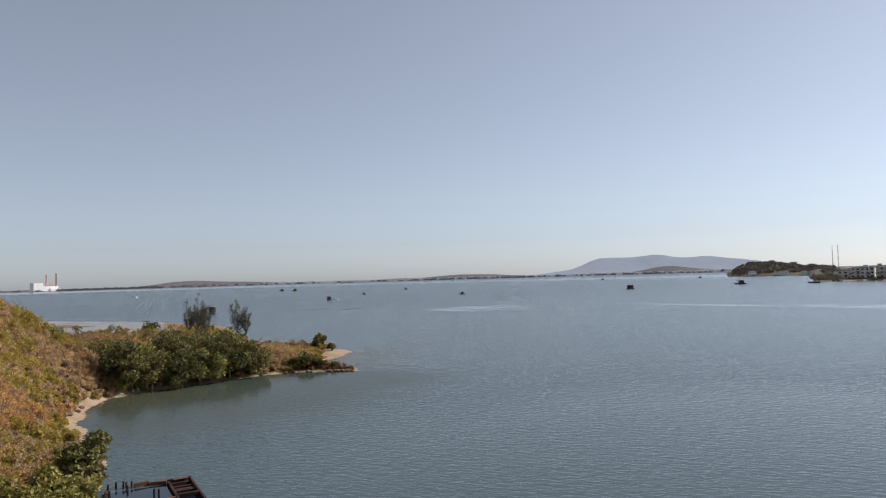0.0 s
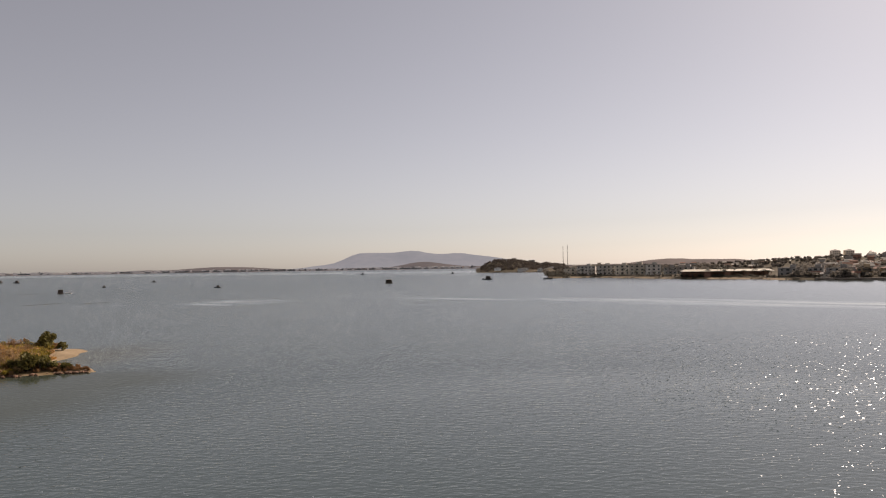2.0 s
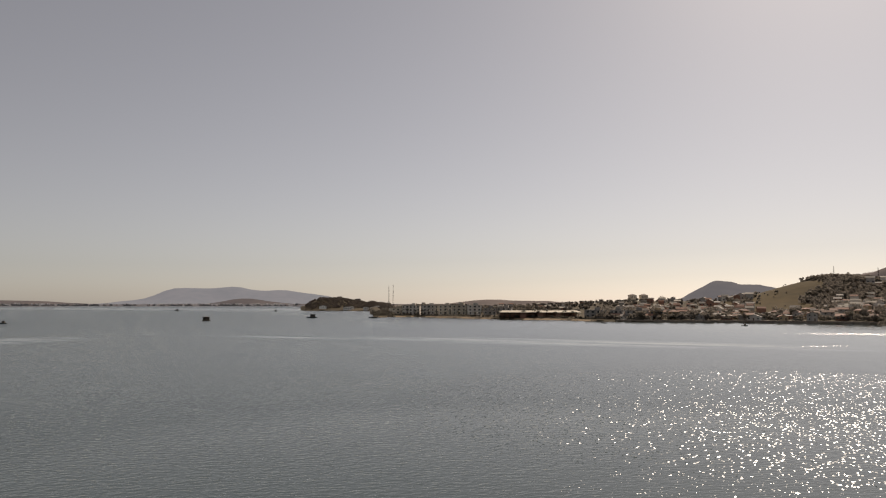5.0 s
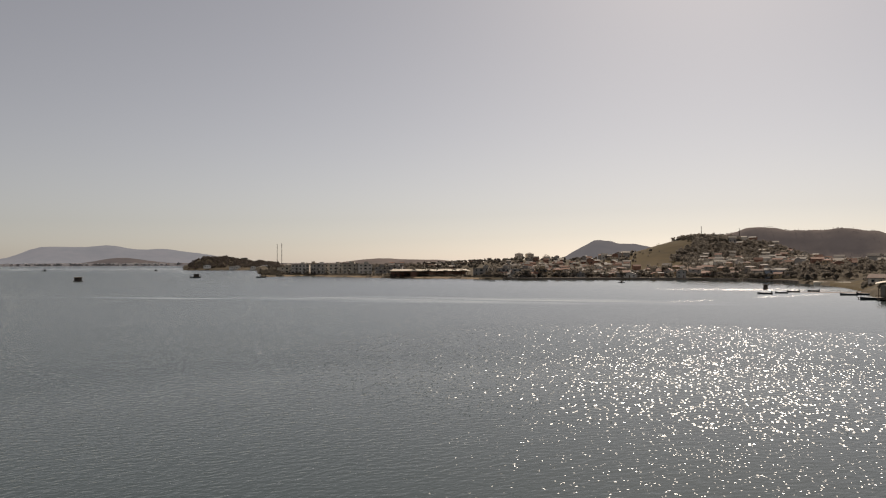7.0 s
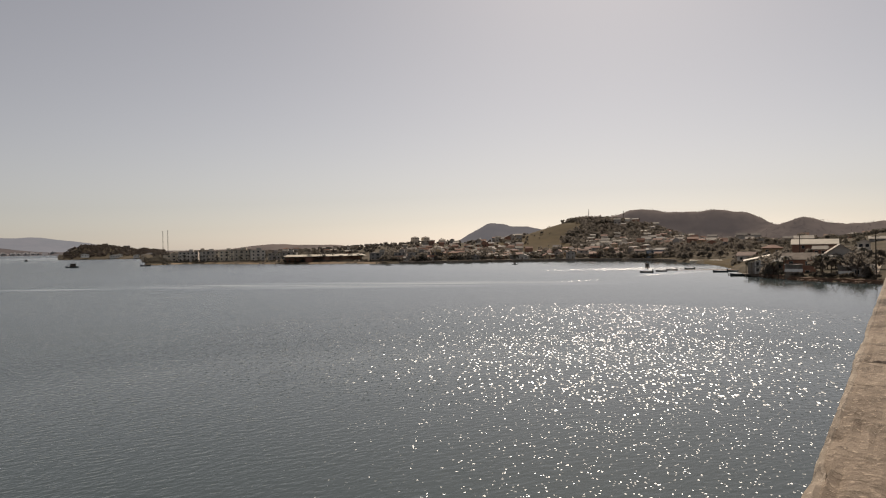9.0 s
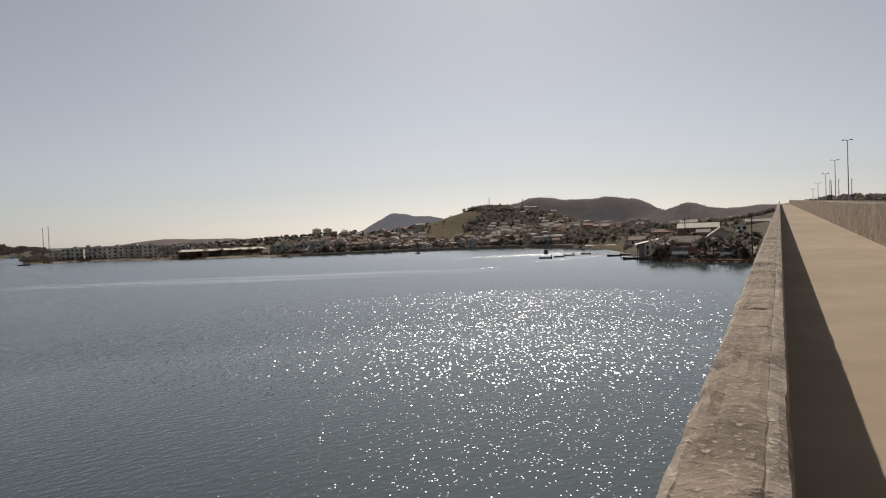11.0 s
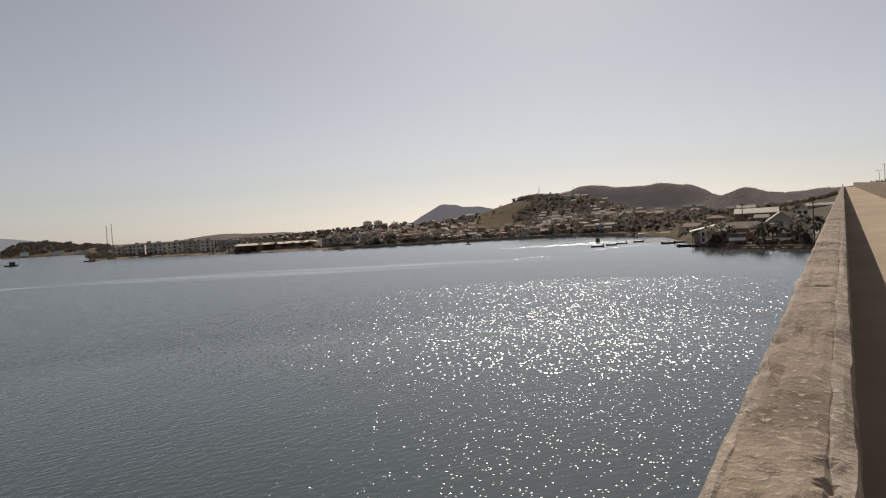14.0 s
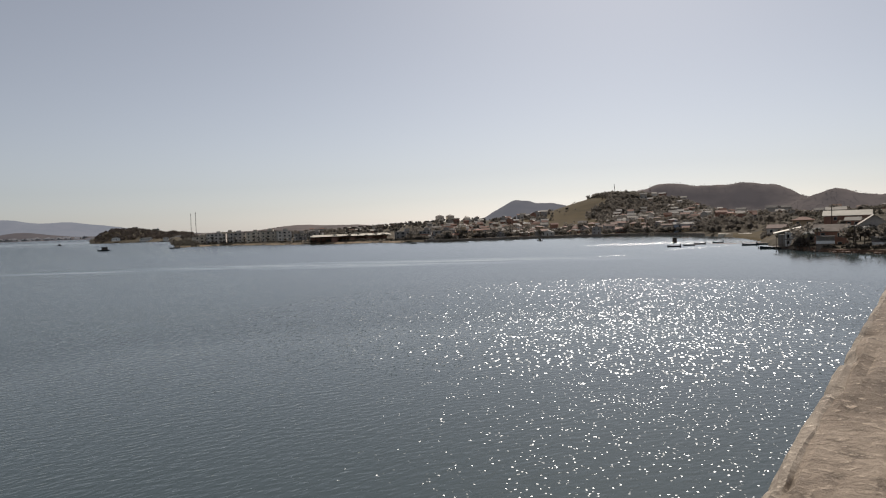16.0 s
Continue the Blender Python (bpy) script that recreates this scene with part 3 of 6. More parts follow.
def grid_object(name, xs, ys, zs, material, slots=None):
    """A sheet from arrays of rows and columns."""
    r, c = xs.shape
    v = np.stack([xs, ys, zs], -1).reshape(-1, 3)
    i = np.arange(r * c).reshape(r, c)
    f = np.stack([i[:-1, :-1], i[:-1, 1:], i[1:, 1:], i[1:, :-1]], -1).reshape(-1, 4)
    me = bpy.data.meshes.new(name)
    me.from_pydata(v.tolist(), [], f.tolist())
    for m in material if isinstance(material, list) else [material]:
        me.materials.append(m)
    if slots is not None:
        me.polygons.foreach_set("material_index", slots.ravel().astype(np.int32))
    me.polygons.foreach_set("use_smooth", [True] * len(me.polygons))
    me.update()
    return new(name, me)


az_near = np.concatenate([np.arange(-180, -56, 4.0), np.arange(-56, 2.8, 0.7), np.arange(2.8, 76, 0.25), np.arange(76, 180.1, 4.0)])
rad = np.concatenate([np.linspace(150, 660, 130), np.geomspace(668, 1500, 70), np.geomspace(1520, 2900, 45), np.linspace(2950, 3300, 8), np.linspace(3310, 3345, 4), np.linspace(3370, 4900, 60)])
AZ, RR = np.meshgrid(np.radians(az_near), rad)
GX, GY = RR * np.sin(AZ), RR * np.cos(AZ)
GZ = land(GX, GY)
cx, cy = (GX[:-1, :-1] + GX[1:, 1:]) / 2, (GY[:-1, :-1] + GY[1:, 1:]) / 2
cd, ca = np.hypot(cx, cy), np.degrees(np.arctan2(cx, cy))
edge = cd - shore_at(ca) + 1.5 * np.sin(cx * 0.11) + np.sin(cy * 0.17)
slot = np.zeros(cx.shape, int)
slot[(cd > 600) & (cd < 1000) & (ca > 42.6 + 1.1 * np.sin(cd * 0.05)) & (ca < 51)] = 2
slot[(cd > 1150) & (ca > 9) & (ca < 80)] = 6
slot[(cd > 590) & (cd < 1000) & (ca > 36.5) & (ca < 42.6 + 1.1 * np.sin(cd * 0.05))] = 1
slot[(ca > 52.6) & (ca < 55.2) & (cd > 330) & (cd < 432)] = 1
slot[(ca < 9.0) & (ca > 2.8) & (cd < 1600)] = 0
slot[(edge > -3) & (edge < 2.5) & (ca > 9.2) & (ca < 27)] = 5
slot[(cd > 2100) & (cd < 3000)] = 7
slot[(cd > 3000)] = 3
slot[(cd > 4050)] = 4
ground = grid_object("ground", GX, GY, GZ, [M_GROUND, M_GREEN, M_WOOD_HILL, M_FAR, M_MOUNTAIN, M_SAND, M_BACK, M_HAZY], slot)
tagged(ground, "dry brown and green hills behind the lagoon shore", "land", kind="structure")

ring = np.concatenate([[0.5], np.geomspace(10, 4850, 40)])
WA, WR = np.meshgrid(np.radians(np.linspace(-180, 180, 145)), ring)
water = grid_object("water", WR * np.sin(WA), WR * np.cos(WA), np.zeros_like(WR), M_WATER)
tagged(water, "rippled green-grey lagoon water with sun glitter", "water", kind="structure")

# ---- near peninsula ----
SPIT = [(-29, 14), (-31.8, 26), (-34.2, 33), (-37.2, 37.0), (-43, 41.5), (-52.7, 49.4), (-58.0, 56), (-59.5, 61), (-58.5, 66), (-54.7, 74.5), (-51.5, 81.1), (-48.5, 83.6), (-43.8, 84.6),
        (-41.4, 85.2), (-43.5, 88), (-49, 91.5), (-51.6, 95), (-52.6, 101), (-53.6, 107.5), (-56.5, 110.0), (-63, 109.0), (-73, 112), (-84, 123), (-96, 137), (-108, 151), (-125, 169), (-160, 186), (-210, 194),
        (-300, 215), (-440, 230), (-440, -160), (-60, -160), (-36, -40)]


def inside_distance(x, y, poly):
    """Distance to the outline, above nought inside."""
    px, py = np.array(poly).T
    best = np.full(x.shape, 1e9)
    odd = np.zeros(x.shape, bool)
    for i in range(len(px)):
        x0, y0, x1, y1 = px[i], py[i], px[(i + 1) % len(px)], py[(i + 1) % len(px)]
        ex, ey = x1 - x0, y1 - y0
        t = np.clip(((x - x0) * ex + (y - y0) * ey) / (ex * ex + ey * ey), 0, 1)
        best = np.minimum(best, np.hypot(x - x0 - t * ex, y - y0 - t * ey))
        if ey:
            odd ^= ((y0 > y) != (y1 > y)) & (x < ex * (y - y0) / ey + x0)
    return np.where(odd, best, -best)


def spit_height(x, y):
    x, y = np.asarray(x, float), np.asarray(y, float)
    s = inside_distance(x, y, SPIT) + 0.5 * np.sin(x * 0.9 + y * 0.3) * np.sin(y * 0.7)
    z = np.where(s > 0, 0.10 + 0.75 * (1 - np.exp(-np.maximum(s, 0) / 4.0)), np.maximum(s * 0.15, -1.5))
    k = np.clip(s / 12, 0, 1)
    ax, rx = (x + 73) * 0.588 + (y - 53) * 0.809, -(x + 73) * 0.809 + (y - 53) * 0.588  # across and along the mound
    mound = 9.6 * np.exp(-0.5 * ((ax / 9.0) ** 2 + (rx / 17) ** 2)) + 5.5 * np.exp(-0.5 * (((x + 72) / 14) ** 2 + ((y - 26) / 16) ** 2))
    return z + k * (mound + 0.25 * np.sin(x * 0.33) * np.sin(y * 0.29 + x * 0.1))


sx, sy = np.meshgrid(np.concatenate([np.arange(-440, -150, 6.0), np.arange(-150, -22, 0.7)]), np.concatenate([np.arange(-160, 10, 6.0), np.arange(10, 130, 0.7), np.arange(130, 240, 3.0)]))
sz = spit_height(sx, sy)
mx, my = (sx[:-1, :-1] + sx[1:, 1:]) / 2, (sy[:-1, :-1] + sy[1:, 1:]) / 2
sd = inside_distance(mx, my, SPIT)
sslot = np.ones(mx.shape, int)
sslot[(sd < 0.3 + 0.6 * np.sin(mx * 0.4 + my * 0.2))] = 0
sslot[(sd < 1.0) & (my > 47) & (my < 63)] = 0
sslot[(my > 79) & (my < 92) & (mx > -54) & (sd > 0.2)] = 1
sslot[(my > 92) & (mx > -58)] = 0
sslot[(my > 137 + 6 * np.sin(mx * 0.1)) & (mx < -0.86 * my) & (np.sin(mx * 0.07 + 1) * np.sin(my * 0.11) > -0.75)] = 2
peninsula = grid_object("peninsula_ground", sx, sy, sz, [M_SAND, M_SOIL, M_MUD], sslot)
tagged(peninsula, "sandy peninsula with dry soil and grey tidal flats", "land", kind="structure")

# ---- bridge ----
AXIS = 65.8
BRIDGE = pose(0, 0, 0, 0, 0, -AXIS)


def deck_z(s):
    """Height of the walkway along the bridge."""
    return 10.50 + 0.0268 * s - 0.00016 * np.maximum(np.asarray(s, float) - 225, 0) ** 2


DENTS = [  # broken spots of the parapet's top: where along it, from and to across it, half length, depth
    (3.49, -0.135, -0.075, 0.016, 0.022), (3.49, -0.22, 0.01, 0.012, 0.004), (3.36, -0.20, -0.10, 0.03, 0.005), (2.25, -0.215, -0.16, 0.04, 0.014),
    (1.93, -0.215, -0.18, 0.07, 0.022), (1.60, -0.215, -0.18, 0.03, 0.012), (1.05, -0.215, -0.17, 0.03, 0.012), (3.95, -0.215, -0.17, 0.05, 0.012),
    (1.28, -0.05, -0.03, 0.02, 0.012), (1.18, -0.05, -0.03, 0.012, 0.014), (1.84, -0.06, 0.01, 0.05, 0.008), (0.92, -0.13, -0.09, 0.02, 0.007), (5.3, -0.22, 0.01, 0.03, 0.006)]


def swept(stations, section, rough=0.0, seed=0):
    """Sweep a closed section (x, z above the walkway) along the bridge; rough wears its edges."""
    b = Build()
    n = len(section)
    sec = np.array(section)
    rows = []
    for s in stations:
        z0 = float(deck_z(s))
        row = []
        for j, (x, z) in enumerate(sec):
            w = rough if z > 0.5 else 0.0
            p = Vector((s * 2.1, j * 3.7, seed))
            q = Vector((s * 9.0, j * 5.1, seed + 3))
            chip = max(0.0, noise.noise(Vector((s * 4.0, j * 7.7, seed + 9))) - 0.25) * 2.2 * w
            dx = (noise.noise(p) + 0.6 * noise.noise(q)) * w
            dz = (noise.noise(p + Vector((5, 5, 5))) + 0.5 * noise.noise(q + Vector((3, 9, 1)))) * w * 0.7 - chip
            grit = noise.noise(Vector((s * 31.0, j * 2.9, seed + 5))) * w * 0.12
            if z > 1.0 and rough:
                for ds, x0, x1, long, deep in DENTS:
                    if x0 <= x <= x1:
                        dz -= deep * math.exp(-((s - ds) / long) ** 2)
            dx, dz = dx + grit, dz + 0.6 * grit
            row.append((x + dx, float(s), z0 + z + dz))
        rows.append(row)
    vs = [p for r in rows for p in r]
    fs = []
    for i in range(len(rows) - 1):
        for j in range(n):
            k = (j + 1) % n
            fs.append((i * n + j, i * n + k, (i + 1) * n + k, (i + 1) * n + j))
    fs.append(tuple(range(n)))
    fs.append(tuple((len(rows) - 1) * n + j for j in range(n))[::-1])
    return b.add(vs, fs)


bridge = thing("bridge", "weathered concrete road bridge with walkway and parapets", "bridge", m=BRIDGE, kind="structure")
far_st = list(np.arange(-80, -8, 8.0)) + list(np.arange(-8, 40, 4.0)) + list(np.arange(40, 300, 10.0))
part("deck", swept(far_st, [(-0.42, -0.02), (11.4, -0.02), (11.4, -0.5), (9.0, -1.6), (2.0, -1.6), (-0.42, -0.4)]), M_CONC_DARK, bridge)
part("walkway", swept(far_st, [(0.0, 0.0), (2.74, 0.0), (2.74, -0.018), (0.0, -0.018)]), M_PATH, bridge, "sandy beige concrete walkway")
part("carriageway", swept(far_st, [(2.96, 0.02), (10.5, 0.02), (10.5, -0.018), (2.96, -0.018)]), M_ASPHALT, bridge, "grey asphalt carriageway")
SEC = [(-0.204, -0.30), (-0.204, 0.985), (-0.194, 1.014), (-0.182, 1.027), (-0.165, 1.032), (-0.145, 1.033), (-0.125, 1.033), (-0.10, 1.033), (-0.08, 1.033), (-0.058, 1.032), (-0.040, 1.028), (-0.030, 1.018), (-0.004, 0.992),
       (0.006, 0.96), (0.014, 0.0), (0.014, -0.015)]
INNER = [(-0.048, 0.95), (-0.046, 1.020), (-0.034, 1.028), (-0.016, 1.023), (0.002, 1.014), (0.008, 0.992), (0.010, 0.95)]
OUTER = [(-0.213, 0.93), (-0.213, 0.985), (-0.210, 1.010), (-0.200, 1.026), (-0.188, 1.030), (-0.172, 1.022), (-0.170, 0.95)]
edge_s = [-80.0, -40.0, -20.0, -8.0, -2.4, 0.45, 2.99, 4.64, 6.2, 9.19, 12.9] + list(np.arange(15.6, 60, 5.2)) + list(np.arange(64, 262, 12.0))
for i in range(len(edge_s) - 1):
    s0, s1 = edge_s[i] + 0.004, edge_s[i + 1] - 0.004
    step = 4.0 if s0 < -3 else 0.012 if s0 < 4.9 else 0.06 if s0 < 15 else 0.5 if s0 < 60 else 4.0
    stations = np.linspace(s0, s1, max(2, int((s1 - s0) / step)))
    part("parapet_panel", swept(stations, SEC, rough=0.008, seed=4 + s0 * 0.02), M_CONC, bridge)
    part("worn_edge", swept(stations, INNER, rough=0.008, seed=31 + s0 * 0.02), M_CONC_WORN, bridge, "pale worn inner edge")
    part("worn_edge", swept(stations, OUTER, rough=0.008, seed=57 + s0 * 0.02), M_CONC_WORN, bridge, "pale worn outer edge")
SEC2 = [(2.74, -0.015), (2.76, 1.23), (2.78, 1.27), (2.92, 1.27), (2.94, 1.23), (2.96, 0.02)]
for i in range(-2, 26):
    part("barrier_panel", swept(np.linspace(i * 10 + 0.01, i * 10 + 9.99, 11), SEC2, rough=0.006, seed=i + 60), M_BARRIER, bridge)
part("far_barrier", swept(far_st, [(10.5, -0.015), (10.53, 0.8), (10.7, 0.8), (10.74, -0.015)]), M_CONC_DARK, bridge)
for s in (-70, -35, 35, 75, 115, 155, 195):
    zz = float(deck_z(s))
    part("pier", Build().box(5.5, s, -3.0, 6.5, 1.4, zz + 1.45), M_CONC_DARK, bridge)


def lamp_post(s, x, h):
    z = float(deck_z(s))
    lamp = thing("street_lamp", "tall grey steel street lamp with twin heads", "street lamp", "lamps along the bridge", BRIDGE @ Matrix.Translation((x, s, z - 0.02)))
    part("base_plate", Build().box(0, 0, 0, 0.5, 0.5, 0.05), M_STEEL, lamp)
    part("pole", Build().tube([(0, 0, 0.04), (0, 0, h * 0.5), (0, 0, h)], [0.11, 0.085, 0.06]), M_STEEL, lamp)
    for sgn in (-1, 1):
        part("arm", Build().tube([(0, 0, h - 0.1), (sgn * 0.2, 0, h + 0.08), (sgn * 0.4, 0, h + 0.1)], [0.05, 0.04, 0.04], 6), M_STEEL, lamp)
        part("lamp_head", Build().box(sgn * 0.62, 0, h + 0.05, 0.52, 0.28, 0.14, taper=0.75), M_STEEL, lamp)


for s, h in ((143, 11.4), (175, 9.5), (210, 7.7), (252, 6.2), (290, 5.4)):
    lamp_post(s, 11.0, h)


# ---- vegetation of the peninsula ----
RNG = np.random.default_rng(7)


def trunk_build(rng, h, r, crown_r, limbs=5):
    b = Build()
    lean = rng.uniform(-0.12, 0.12, 2) * h
    top = (lean[0], lean[1], h * 0.72)
    b.tube([(0, 0, -0.3), (lean[0] * 0.3, lean[1] * 0.3, h * 0.3), top], [r, r * 0.75, r * 0.3], 6)
    for i in range(limbs):
        th = 2 * math.pi * (i + rng.uniform(-0.3, 0.3)) / limbs
        z0 = h * rng.uniform(0.2, 0.45)
        k = z0 / (h * 0.72)
        s = (lean[0] * k, lean[1] * k, z0)
        e = (s[0] + crown_r * 0.62 * math.cos(th), s[1] + crown_r * 0.62 * math.sin(th), z0 + h * rng.uniform(0.18, 0.38))
        m = tuple((a + c) / 2 + (0, 0, 0.06 * h)[q] for q, (a, c) in enumerate(zip(s, e)))
        b.tube([s, m, e], [r * 0.5, r * 0.35, r * 0.12], 5)
    return b


def broadleaf(name, label, category, group, x, y, z, h, radius, leaves, leaf, material, rng, low=0.12, count=9):
    t = thing(name, label, category, group, pose(x, y, z))
    part("trunk", trunk_build(rng, h, 0.03 * h + 0.03, radius), M_BARK, t)
    pts = lobes(rng, leaves, radius, h * (1 - low), h * low, count)
    part("crown", quads_mesh("crown", pts, rng.uniform(0.6, 1.3, len(pts)) * leaf, material, rng), None, t)
    return t


# the dense green clump along the inner shore
for i in range(19):
    k = 0.08 + 0.92 * i / 18
    a, c, e = Vector((-60.5, 62.0)), Vector((-57.5, 70.5)), Vector((-54.0, 78.5))
    p = a.lerp(c, k * 2) if k < 0.5 else c.lerp(e, k * 2 - 1)
    back = -0.5 + (i % 3) * 2.2
    x, y = p.x - back * 0.88 + RNG.uniform(-0.8, 0.8), p.y + back * 0.35 + RNG.uniform(-0.8, 0.8)
    h = (4.8, 6.0, 6.5)[i % 3] * RNG.uniform(0.85, 1.1) * (1 + 0.16 * k)
    broadleaf("mangrove_tree", "dense dark green mangrove tree on the sandy shore", "tree", "mangroves along the cove", x, y, float(spit_height(x, y)) - 0.1, h, h * 0.47, 3800, 0.215,
              (M_MANG, M_MANG_DARK, M_MANG_OLIVE, M_MANG, M_MANG, M_LIT, M_MANG_DARK)[i % 7], RNG, low=0.04, count=16)
for x, y, h in ((-49.3, 84.6, 2.9), (-48.2, 85.2, 2.2), (-50.6, 84.4, 2.0), (-47.0, 85.4, 1.7), (-45.4, 85.8, 1.2), (-49.0, 87.0, 1.9)):
    broadleaf("shore_shrub", "low green shrub on the rocky tip", "shrub", "shrubs on the tip", x, y, float(spit_height(x, y)) - 0.1, h, h * 0.6, 500, 0.28, M_MANG, RNG, low=0.05)
broadleaf("round_bush", "dark round bush at the sandbar", "shrub", "", -58.2, 104.6, float(spit_height(-58.2, 104.6)) - 0.1, 3.2, 1.8, 1300, 0.24, M_MANG, RNG, low=0.08)
broadleaf("round_bush", "small dark bush beside the round one", "shrub", "", -56.2, 105.2, float(spit_height(-56.2, 105.2)) - 0.1, 1.8, 0.9, 400, 0.22, M_MANG, RNG, low=0.1)
for x, y, h, r in ((-35.3, 34.0, 4.0, 1.85), (-36.0, 34.9, 3.7, 1.7), (-33.3, 31.4, 1.7, 1.4), (-32.4, 29.6, 1.6, 1.4), (-35.0, 31.2, 1.8, 1.5), (-34.2, 28.6, 1.6, 1.5), (-36.4, 28.8, 1.5, 1.4)):
    broadleaf("shore_bush", "leafy sunlit green bush beside the wreck", "shrub", "bushes beside the wreck", x, y, float(spit_height(x, y)) - 0.1, h, r, 2600, 0.2, M_LIT if h < 3 else M_MANG_OLIVE, RNG, low=0.02, count=14)


def casuarina(x, y, h, leaders=7):
    """Several steep leaders, each a ragged plume of thin upswept branchlets."""
    z = float(spit_height(x, y)) - 0.1
    t = thing("casuarina_tree", "tall feathery dark casuarina tree", "tree", "casuarinas behind the mangroves", pose(x, y, z))
    b = Build()
    pts = []
    for j in range(leaders):
        th0, out, top = 2 * math.pi * j / max(1, leaders - 1) + RNG.uniform(-0.3, 0.3), h * RNG.uniform(0.12, 0.30) * (j > 0), h * (1.0 if j == 0 else RNG.uniform(0.55, 0.92))
        tip = Vector((math.cos(th0) * out, math.sin(th0) * out, top))
        foot = Vector((0, 0, -0.3 if j == 0 else h * RNG.uniform(0.08, 0.3)))
        mid = foot.lerp(tip, 0.5) + Vector((math.cos(th0), math.sin(th0), 0)) * out * 0.25
        b.tube([foot, mid, tip], [0.15 if j == 0 else 0.08, 0.06, 0.012], 5)
        for k in RNG.uniform(0.12, 1.0, 24):
            s = foot.lerp(mid, k * 2) if k < 0.5 else mid.lerp(tip, k * 2 - 1)
            th, ln = RNG.uniform(0, 2 * math.pi), h * 0.15 * (1.2 - k) + 0.25
            e = s + Vector((math.cos(th) * 0.85, math.sin(th) * 0.85, RNG.uniform(0.9, 1.9))) * ln
            b.tube([s, e], [0.02, 0.006], 3)
            for q in RNG.uniform(0.2, 1.1, 12):
                c = s.lerp(e, float(q))
                pts.append((c.x + RNG.normal() * 0.07, c.y + RNG.normal() * 0.07, c.z + RNG.normal() * 0.12))
    part("trunk", b, M_BARK, t)
    pts = np.array(pts)
    part("crown", quads_mesh("crown", pts, RNG.uniform(0.05, 0.09, len(pts)), M_CASU, RNG, long=7.0), None, t)


casuarina(-97.5, 123.5, 9.2, 8)
casuarina(-94.2, 121.0, 7.6)
casuarina(-101.2, 125.5, 6.4, 5)
casuarina(-91.0, 128.2, 8.2)
casuarina(-88.4, 127.4, 6.4, 5)


def shrub_field(name, label, material, count, place, hmin, hmax, leaves, leaf, twigs=0, blade=2.6):
    """A thicket that nobody could count: all its leaves in one mesh."""
    pts, sizes, tw = [], [], Build()
    made = 0
    while made < count:
        x, y = place()
        s = float(inside_distance(np.array([x]), np.array([y]), SPIT)[0])
        if s < 0.4 or (x > -54.6 and y > 94):
            continue
        made += 1
        h = RNG.uniform(hmin, hmax) * min(1.0, 0.45 + s / 14)
        z = float(spit_height(x, y))
        p = lobes(RNG, int(leaves * 1.35), h * RNG.uniform(0.55, 0.8), h, 0.05, 5) + (x, y, z)
        pts.append(p)
        sizes.append(RNG.uniform(0.6, 1.3, len(p)) * leaf * 0.76)
        for _ in range(twigs):
            th, k = RNG.uniform(0, 2 * math.pi), RNG.uniform(0.3, 0.8)
            e = (x + h * k * math.cos(th), y + h * k * math.sin(th), z + h * RNG.uniform(0.6, 1.1))
            m = (x + h * k * 0.35 * math.cos(th), y + h * k * 0.35 * math.sin(th), z + h * 0.5)
            tw.tube([(x, y, z - 0.1), m, e], [0.035, 0.022, 0.006], 3)
    me = quads_mesh(name, np.concatenate(pts), np.concatenate(sizes), material, RNG, long=blade)
    ob = tagged(new(name, me), label, "shrubs", kind="stuff")
    if twigs:
        t = new("bare_branches", tw.mesh("bare_branches", M_TWIG))
        tagged(t, "leafless grey-brown branches standing in the scrub", "branches", kind="stuff")
    return ob


def among(cx, cy, wx, wy, sign=0):
    """Spots round a centre; sign keeps to one kind of the patches in which the scrub grows."""
    def pick():
        while True:
            x, y = RNG.normal(cx, wx), RNG.normal(cy, wy)
            p = math.sin(x * 0.24 + 1.2 * math.sin(y * 0.13)) * math.sin(y * 0.21 + 0.9 * math.sin(x * 0.17)) + RNG.normal() * 0.22
            if sign * p >= 0:
                return x, y
    return pick


shrub_field("olive_scrub", "olive and yellow-green dry scrub on the slope", M_OLIVE, 760, among(-80, 52, 16, 16, 1), 1.2, 2.3, 260, 0.15)
shrub_field("brown_scrub", "brown leafless scrub on the dry slope", M_BROWN, 470, among(-76, 52, 18, 18, -1), 1.1, 2.2, 220, 0.13, twigs=10)
shrub_field("reddish_scrub", "reddish brown scrub behind the mangroves", M_RED, 380, among(-100, 104, 26, 20), 1.2, 2.5, 170, 0.18, twigs=4)
shrub_field("back_brown_scrub", "brown scrub behind the mangroves", M_BROWN, 300, among(-90, 92, 18, 16), 1.2, 2.5, 170, 0.17, twigs=5)
shrub_field("back_olive_scrub", "olive scrub round the casuarinas", M_OLIVE, 130, among(-95, 127, 14, 9), 1.2, 2.4, 150, 0.2, twigs=3)
shrub_field("mound_green_scrub", "dark green scrub over the top of the mound", M_MANG, 190, among(-90, 58, 10, 12, 1), 1.3, 2.5, 240, 0.17)
broadleaf("spreading_tree", "low dark spreading tree by the tidal flats", "tree", "", -126, 142, float(spit_height(-126, 142)) - 0.1, 3.2, 2.6, 900, 0.3, M_MANG_DARK, RNG, low=0.1)
shrub_field("far_green_scrub", "dull green scrub behind the mangroves", M_MANG, 110, among(-98, 112, 26, 18), 1.2, 2.8, 110, 0.30)
shrub_field("straw_scrub", "straw-coloured scrub and tall grass by the beach", M_STRAW, 620, among(-63, 53, 5, 9), 0.7, 1.8, 190, 0.12, twigs=5)
